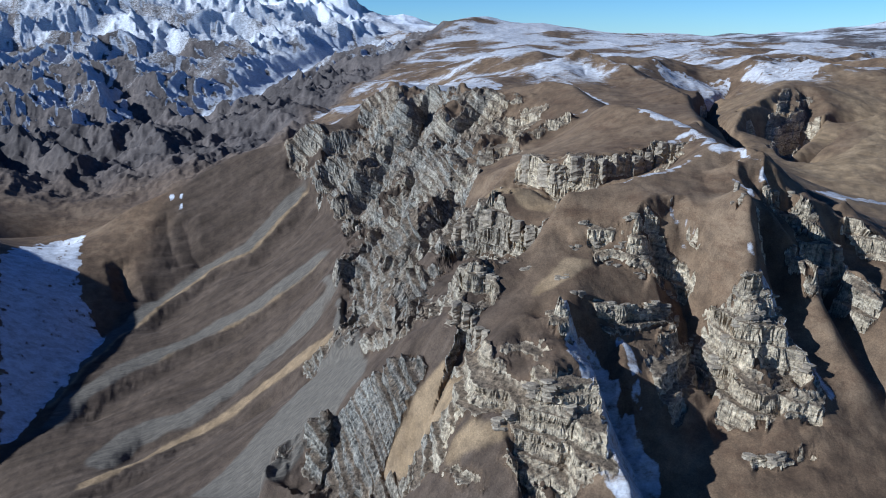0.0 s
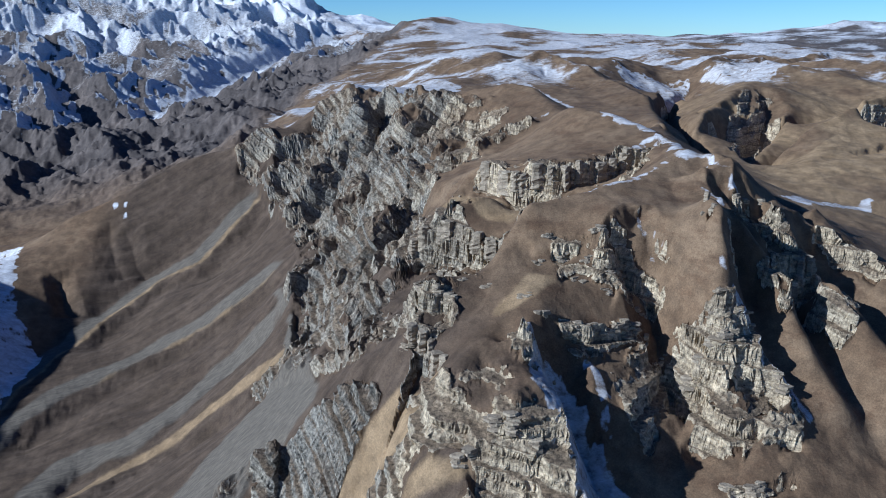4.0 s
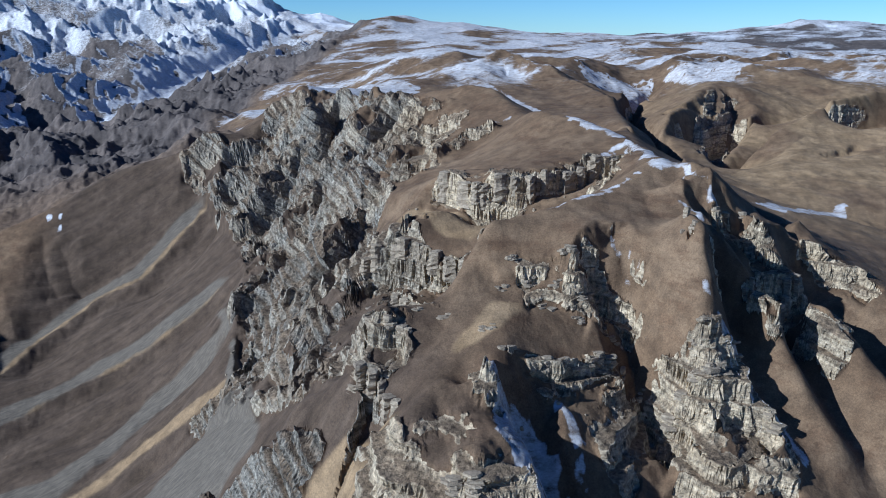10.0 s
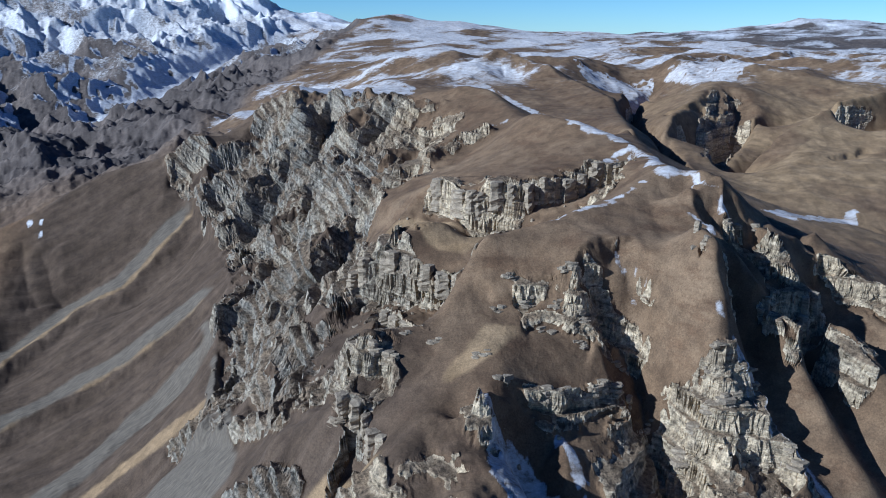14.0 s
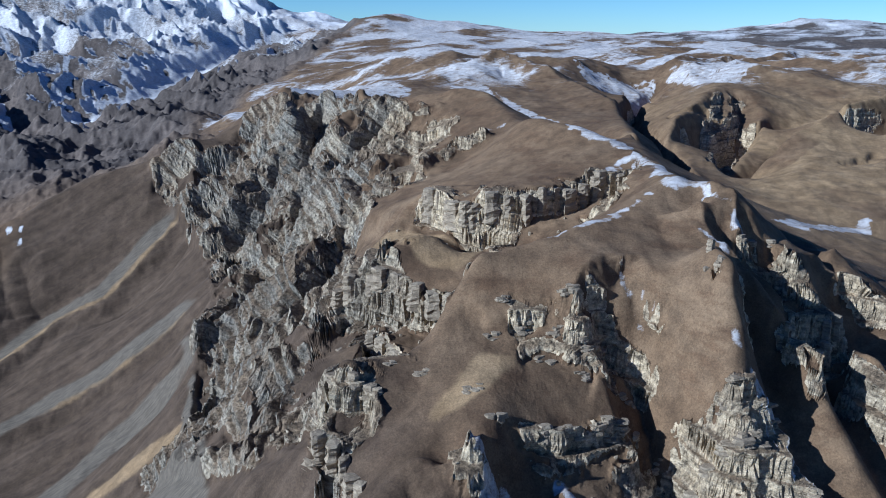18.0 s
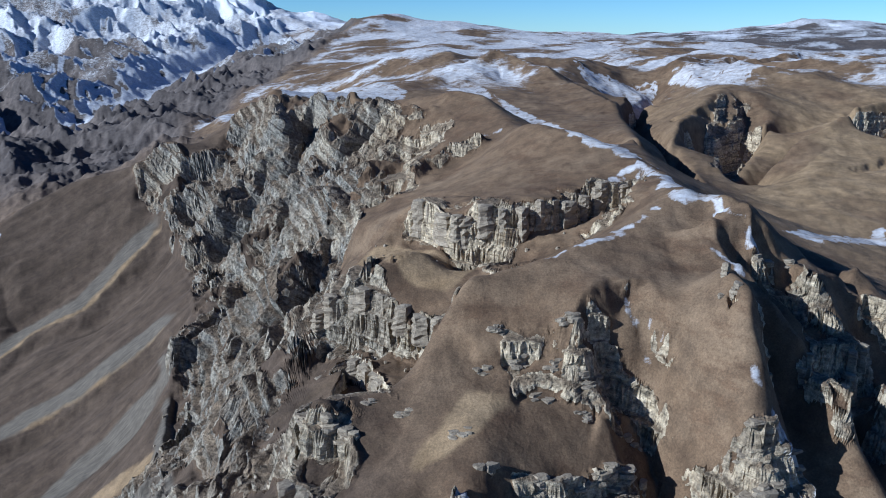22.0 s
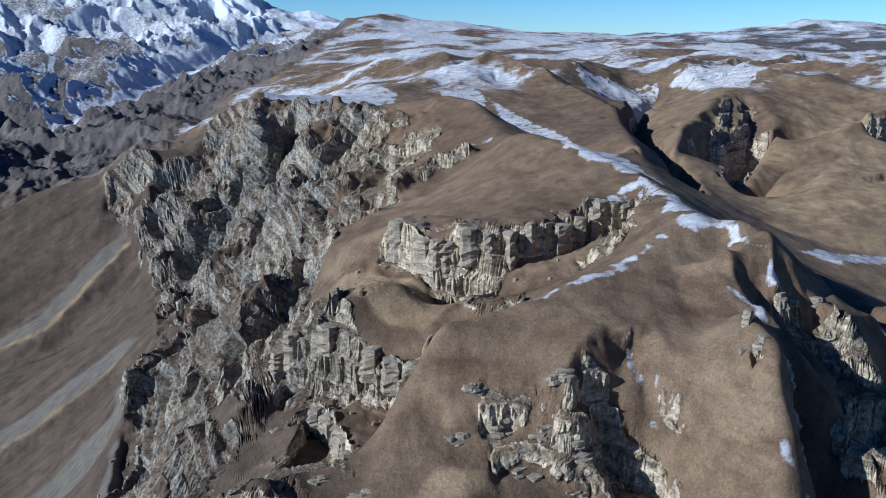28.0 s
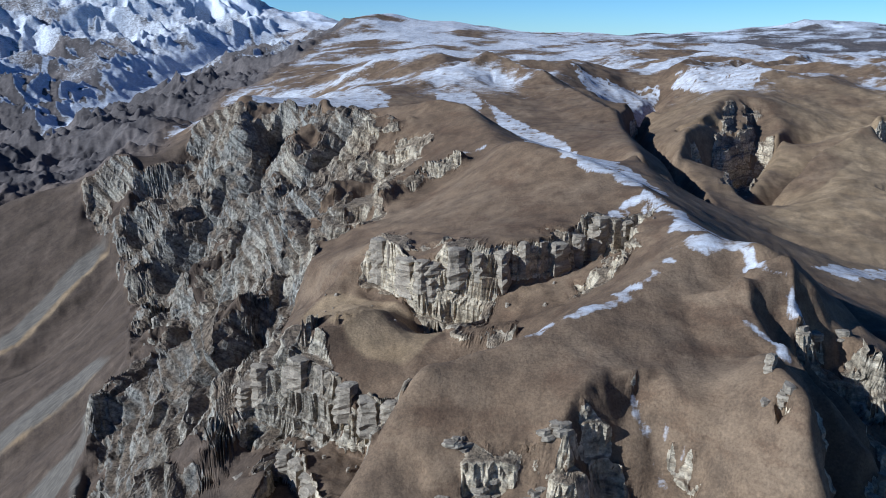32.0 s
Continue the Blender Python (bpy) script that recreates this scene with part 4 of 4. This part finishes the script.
def landform(name, label, category, keep, kind="", part="", spread=0.0, least=60):
    """A form of the land as a thing; with a part's name, an Empty over parts about so far across."""
    global left_over
    keep = keep & left_over
    picked = np.nonzero(keep.ravel())[0]
    if len(picked) < 30:
        return None
    left_over &= ~keep
    if not part:
        me = ground_mesh(name, picked, LAYERS)
        me.materials.append(GROUND)
        return tagged(new(name, me), label, category, kind=kind)
    x, y = QX.ravel()[picked], QY.ravel()[picked]
    cell_x = np.floor((x + 0.4 * spread * fbm(x, y, spread, 2, 211)) / spread).astype(int)
    cell_y = np.floor((y + 0.4 * spread * fbm(x, y, spread, 2, 217)) / (1.3 * spread)).astype(int)
    cells = np.full(QX.shape, -10**9)
    cells.ravel()[picked] = cell_x * 1000 + cell_y
    joined = islands(cells, keep)[keep]
    names, which, sizes = np.unique(joined, return_inverse=True, return_counts=True)
    parts = [picked[which == n] for n in np.nonzero(sizes >= least)[0]]
    for n in np.nonzero(sizes < least)[0]:
        left_over.ravel()[picked[which == n]] = True
    if not parts:
        return None
    root = tagged(new(name), label, category, kind=kind)
    root.location = (float(x.mean()), float(y.mean()), float(Z[:-1, :-1].ravel()[picked].min()))
    bpy.context.view_layer.update()
    for piece in parts:
        me = ground_mesh(part, piece, LAYERS)
        me.materials.append(GROUND)
        ob = new(part, me)
        ob.parent = root
        ob.matrix_parent_inverse = root.matrix_world.inverted()
    return root


stony, white = rock[:-1, :-1] > 0.4, snow[:-1, :-1] > 0.45
KINDS = {
    "crag_zone": ("crag", "jagged grey crags of tilted limestone beds", "crag"),
    "band_zone": ("cliff", "pale fluted rock cliff under a brown hill", "cliff"),
    "knob_zone": ("cliff", "cream broken cliff below a grassy knob", "cliff"),
    "dome_zone": ("rock_outcrop", "thin grey rock ledges in brown turf", "outcrop"),
    "step_zone": ("rock_outcrop", "cream rock step on a brown spur", "outcrop"),
    "low_zone": ("rock_outcrop", "weathered rock band across a brown slope", "outcrop"),
    "sill_zone": ("rock_outcrop", "low white rock sill across a brown slope", "outcrop"),
    "square_zone": ("cliff", "square cream cliff on a shaded side spur", "cliff"),
    "back_zone": ("rock_outcrop", "grey layered ledge below a snowy edge", "outcrop"),
    "east_wall_zone": ("cliff", "pale rock wall over a shaded hollow", "cliff"),
    "rib_snow": ("snow_patch", "thin blue-shaded snow behind a rock rib", "snow"),
    "saddle_snow": ("snow_field", "thin white snow over a grassy saddle", "snow"),
    "spur_zone": ("cliff", "tan cliff on a brown side spur", "cliff"),
    "nose_zone": ("cliff", "cream rock nose with a snowy shaded flank", "cliff"),
    "dark_zone": ("crag", "dark shale crags above a grey scree", "crag"),
    "pale_zone": ("cliff", "cream blocky cliff on the ridge flank", "cliff"),
    "butte_zone": ("cliff", "tan bedded rock buttress between dark gullies", "cliff"),
    "notch_zone": ("rock_outcrop", "pale broken rock beside a snowy notch", "outcrop"),
    "fin_zone": ("rock_outcrop", "pale rock fins on a shaded spur", "outcrop"),
    "ledge_zone": ("rock_outcrop", "grey blocky ledges at the edge of a gully", "outcrop"),
    "shale_zone": ("crag", "dark bedded shale crags below a brown knob", "crag"),
    "fore_zone": ("rock_outcrop", "cream broken rock below a brown shoulder", "outcrop"),
    "ravine_zone": ("cliff", "shaded broken rock in a ravine under a brown knob", "cliff"),
    "crest_rocks": ("rock_outcrop", "broken grey ribs below the ridge crest", "outcrop"),
    "bluff_zone": ("cliff", "dark shaded bluff over a narrow canyon", "cliff"),
    "west_snow": ("snow_field", "blue-shaded snow on a slope above a stream", "snow"),
    "spur_snow": ("snow_patch", "small snow patch on a brown spur", "snow"),
    "nose_snow": ("snow_patch", "shaded snow streak behind a rock nose", "snow"),
    "crest_snow": ("snow_field", "windblown snow strip behind the ridge crest", "snow"),
    "flat_snow": ("snow_field", "flat snow on the plateau above crags", "snow"),
    "hill_snow": ("snow_field", "thin windblown snow over rounded brown hills", "snow"),
    "bluff_snow": ("snow_field", "thin snow on the upland above a bluff", "snow"),
    "east_snow": ("snow_patch", "thin patchy snow on a brown flat", "snow"),
}
for cover_name, mask in (("snow", white), ("rock", stony)):
    for name, width, pts in NAMED[cover_name]:
        if name in KINDS:
            landform(*KINDS[name], within(pts), "", *((), ("rock_face", 45.0 if name == "crag_zone" else 16.0))[cover_name == "rock"])
landform("mountain_range", "high snow-covered mountains on the skyline", "mountains", (QY > 3950) & (QX < 350), "", "peak", 450.0)
landform("distant_mountain", "bare mountain in a haze-like tint with thin snow on its top", "mountain", (QY > 3300) & (QX > 1500), "", "mountain_flank", 700.0)
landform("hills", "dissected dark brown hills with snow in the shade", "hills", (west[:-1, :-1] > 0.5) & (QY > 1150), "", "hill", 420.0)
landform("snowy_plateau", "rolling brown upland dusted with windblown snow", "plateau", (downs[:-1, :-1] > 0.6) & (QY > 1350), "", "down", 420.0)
landform("ground", "brown grassy mountain slopes with scree and stones", "ground", left_over.copy(), kind="structure")

# ---- loose and standing rock ----
CO = np.stack([X.ravel(), Y.ravel(), Z.ravel()], -1)
CLOSE = CO[(CO[:, 1] > 250) & (CO[:, 1] < 1000) & (np.abs(CO[:, 0]) < 600)]


def ground_at(x, y):
    d = (CLOSE[:, 0] - x) ** 2 + (CLOSE[:, 1] - y) ** 2
    near = np.argpartition(d, 4)[:4]
    return float(CLOSE[near, 2].mean())


k = Nodes("loose_rock")
tone = k.tree.nodes.new("ShaderNodeObjectInfo").outputs["Random"]
beds = k.noise(1.0, 5, 0.62, (0.15, 0.15, 0.9), 0.4)
stone = k.ramp(beds, (0.28, (0.17, 0.13, 0.092)), (0.48, (0.36, 0.285, 0.205)), (0.68, (0.50, 0.41, 0.30)))
stone = k.mix(k.math("MULTIPLY", tone, 0.4), stone, (0.19, 0.16, 0.13))
stone = k.mix(1.0, stone, k.ramp(k.noise(0.9, 7, 0.7), (0.3, (0.6, 0.6, 0.6)), (0.7, (1.15, 1.15, 1.15))), "MULTIPLY")
k.bump(k.math("ADD", k.noise(0.7, 6, 0.65), k.noise(0.5, 4, 0.6, (0.15, 0.15, 1.0))), 0.6, 0.7)
STONE = k.done(stone)
DICE = random.Random(11)


def block_mesh(name, tall, sides, rings, taper, rough):
    """A rough many-sided block of rock, a unit wide, with beds that step in and out."""
    bm = bmesh.new()
    turn = [DICE.uniform(-0.25, 0.25) for _ in range(sides)]
    reach = [DICE.uniform(0.75, 1.2) for _ in range(sides)]
    levels = []
    for r in range(rings + 1):
        h = r / rings
        grow = (1 - taper * h) * DICE.uniform(0.86, 1.12)
        loop = []
        for n in range(sides):
            a = 2 * math.pi * (n + turn[n]) / sides
            d = 0.5 * reach[n] * grow * DICE.uniform(1 - rough, 1 + rough)
            loop.append(bm.verts.new((d * math.cos(a), d * math.sin(a), tall * h + DICE.uniform(-0.04, 0.04) * tall / rings)))
        levels.append(loop)
    for low, high in zip(levels[:-1], levels[1:]):
        for n in range(sides):
            m = (n + 1) % sides
            bm.faces.new((low[n], low[m], high[m], high[n]))
    peak = bm.verts.new((DICE.uniform(-0.1, 0.1), DICE.uniform(-0.1, 0.1), tall * (1.02 + 0.1 * rough)))
    for n in range(sides):
        bm.faces.new((levels[-1][n], levels[-1][(n + 1) % sides], peak))
    me = bpy.data.meshes.new(name)
    bm.to_mesh(me)
    bm.free()
    me.materials.append(STONE)
    return me


PILLARS = [block_mesh("buttress", 1.0, DICE.randint(7, 10), 9, 0.22, 0.16) for _ in range(9)]
SLABS = [block_mesh("slab", 1.0, DICE.randint(6, 9), 2, 0.05, 0.12) for _ in range(6)]
BOULDERS = [block_mesh("boulder", 0.8, DICE.randint(6, 8), 4, 0.35, 0.16) for _ in range(7)]


def stand(name, mesh, m, label="", category="", group="", parent=None):
    ob = new(name, mesh)
    ob.matrix_world = m
    if parent:
        ob.parent = parent
        ob.matrix_parent_inverse = parent.matrix_world.inverted()
    return tagged(ob, label, category, group)


def sized(x, y, z, wide, deep, tall, turn, tip=0.0):
    return pose(x, y, z, tip, 0.4 * tip, turn) @ Matrix.Diagonal((wide, deep, tall, 1))


def edge_walk(name, step):
    """Places along a cliff's edge, with the way down from it."""
    pts = next(f[5] for f in FORMS if f[0] == name)
    for a, b in zip(pts[:-1], pts[1:]):
        far = np.hypot(*(b - a))
        for n in range(max(1, int(far / step))):
            p = a + (b - a) * (n + DICE.random() * 0.7) / max(1, int(far / step))
            yield p, np.array([(b - a)[1], -(b - a)[0]]) / far


def cliff_rocks(form, label, wide, tall, step):
    """Upright buttresses that stand out from a cliff, one thing a cliff."""
    root = None
    for p, down in edge_walk(form, step):
        w = wide * DICE.uniform(0.7, 1.35)
        x, y = p + down * DICE.uniform(0.0, 0.5) * wide
        top = max(ground_at(*(p - down * 2)), ground_at(*p))
        foot = min(ground_at(*(p + down * wide)), ground_at(*p))
        h = max(tall * 0.35, min(tall, top - foot + 1.5)) * DICE.uniform(0.6, 1.05)
        z = top - h - DICE.uniform(0, 0.15) * tall
        if root is None:
            root = tagged(new("rock_wall"), label, "rock wall")
            root.location = (x, y, z)
            bpy.context.view_layer.update()
        stand("buttress", DICE.choice(PILLARS), sized(x, y, z - 1.5, w, w * DICE.uniform(0.7, 1.1), h + 1.5, DICE.uniform(0, 360), DICE.uniform(-5, 5)), parent=root)


def ledge(x, y, label, wide, count, lean_to):
    """Thin beds of rock that break through the turf."""
    z = ground_at(x, y)
    root = tagged(new("rock_ledge"), label, "rock ledge", "rock ledges in the turf")
    root.location = (x, y, z)
    bpy.context.view_layer.update()
    for n in range(count):
        w = wide * DICE.uniform(0.5, 1.1)
        dx, dy = DICE.uniform(-1, 1) * wide * 0.9, DICE.uniform(-0.5, 0.5) * wide
        stand("slab", DICE.choice(SLABS), sized(x + dx, y + dy, ground_at(x + dx, y + dy) - 0.85, w * 1.5, w * 0.8, DICE.uniform(0.7, 1.5), lean_to + DICE.uniform(-15, 15), DICE.uniform(-8, 8)), parent=root)


def bedded_wall(form, label, wide, tall, step):
    """A low broken wall of flat beds, stacked along a cliff's edge."""
    root = None
    for p, down in edge_walk(form, step):
        if DICE.random() < 0.4:
            continue
        z = ground_at(*(p - down * 1.5))
        turn = math.degrees(math.atan2(down[1], down[0])) + 90
        h = tall * DICE.uniform(0.45, 1.0)
        if root is None:
            root = tagged(new("rock_wall"), label, "rock wall")
            root.location = (*p, z)
            bpy.context.view_layer.update()
        at = z + 0.3
        while at > z - h:
            thick = DICE.uniform(0.8, 1.9)
            at -= thick
            w = wide * DICE.uniform(0.7, 1.4)
            x, y = p + down * (0.22 * (z - at) - 0.9) + np.array([DICE.uniform(-0.6, 0.6), DICE.uniform(-0.6, 0.6)])
            stand("slab", DICE.choice(SLABS), sized(x, y, at, w * 1.35, w * 0.85, thick * 1.1, turn + DICE.uniform(-20, 20), DICE.uniform(-5, 5)), parent=root)


cliff_rocks("band_cliff", "row of pale upright rock buttresses with dark clefts", 9.5, 19, 7.6)
cliff_rocks("knob_cliff", "cream rock buttresses below a grassy knob", 8.5, 15, 7.0)
cliff_rocks("pale_crag", "pale stacked rock pillars on a spur", 7.0, 12, 6.0)
cliff_rocks("pale_crag_up", "pale rock pillars under a brown shoulder", 7.0, 12, 6.0)
cliff_rocks("spur_rock", "tan rock wall along a side spur", 6.5, 10, 5.6)
cliff_rocks("fin_rock", "thin pale rock fins on a shaded spur", 4.0, 9, 5.0)
bedded_wall("butte_face", "tan bedded rock wall over stepped ledges", 4.5, 6, 3.8)
bedded_wall("butte_sill", "low tan ledge of flat beds", 4.0, 4, 3.8)
bedded_wall("low_band", "low weathered rock wall across the turf", 3.6, 5.5, 3.2)
bedded_wall("pin_rock", "pale rock teeth at the edge of a gully", 2.6, 6, 2.8)
bedded_wall("east_rock", "grey blocky rock wall on a shaded spur", 3.5, 5, 3.4)
bedded_wall("nose_low", "cream bedded wall at the foot of a rock nose", 4.5, 8, 3.8)
bedded_wall("crag_step", "cream rock step above a grey slope", 4.0, 7, 3.6)


def boulder(x, y, size, label, group="fallen boulders"):
    stand("boulder", DICE.choice(BOULDERS), sized(x, y, ground_at(x, y) - 0.3 * size, size, size * DICE.uniform(0.7, 1.0), size * DICE.uniform(0.8, 1.1), DICE.uniform(0, 360), DICE.uniform(-12, 12)), label, "boulder", group)


stone_z = ground_at(148, 438)
stand("standing_stone", PILLARS[2], sized(148, 438, stone_z - 1, 3.4, 2.6, 5.6, 20, 4), "pale leaning stone standing on brown turf", "stone")
for form, count in (("band_cliff", 14), ("knob_cliff", 12), ("low_band", 8), ("nose_low", 8), ("spur_rock", 6), ("mid_crag_d", 8), ("mid_crag_e", 8)):
    places = list(edge_walk(form, 4.0))
    for n in range(count):
        p, down = DICE.choice(places)
        x, y = p + down * DICE.uniform(10, 34)
        boulder(float(x), float(y), DICE.uniform(0.9, 2.4), "fallen grey-brown boulder on a slope below a cliff")
for x, y in ((72, 432), (84, 428), (96, 424), (90, 436), (66, 440), (104, 430), (78, 420), (92, 415), (112, 420), (58, 430)):
    ledge(x, y, "thin tilted grey beds breaking through brown turf", 3.2, 9, 12)
for x, y in ((30, 414), (18, 420), (140, 392), (150, 386), (160, 396), (120, 402), (48, 400), (100, 398)):
    ledge(x, y, "weathered cream ledges on a brown slope", 3.0, 7, -8)
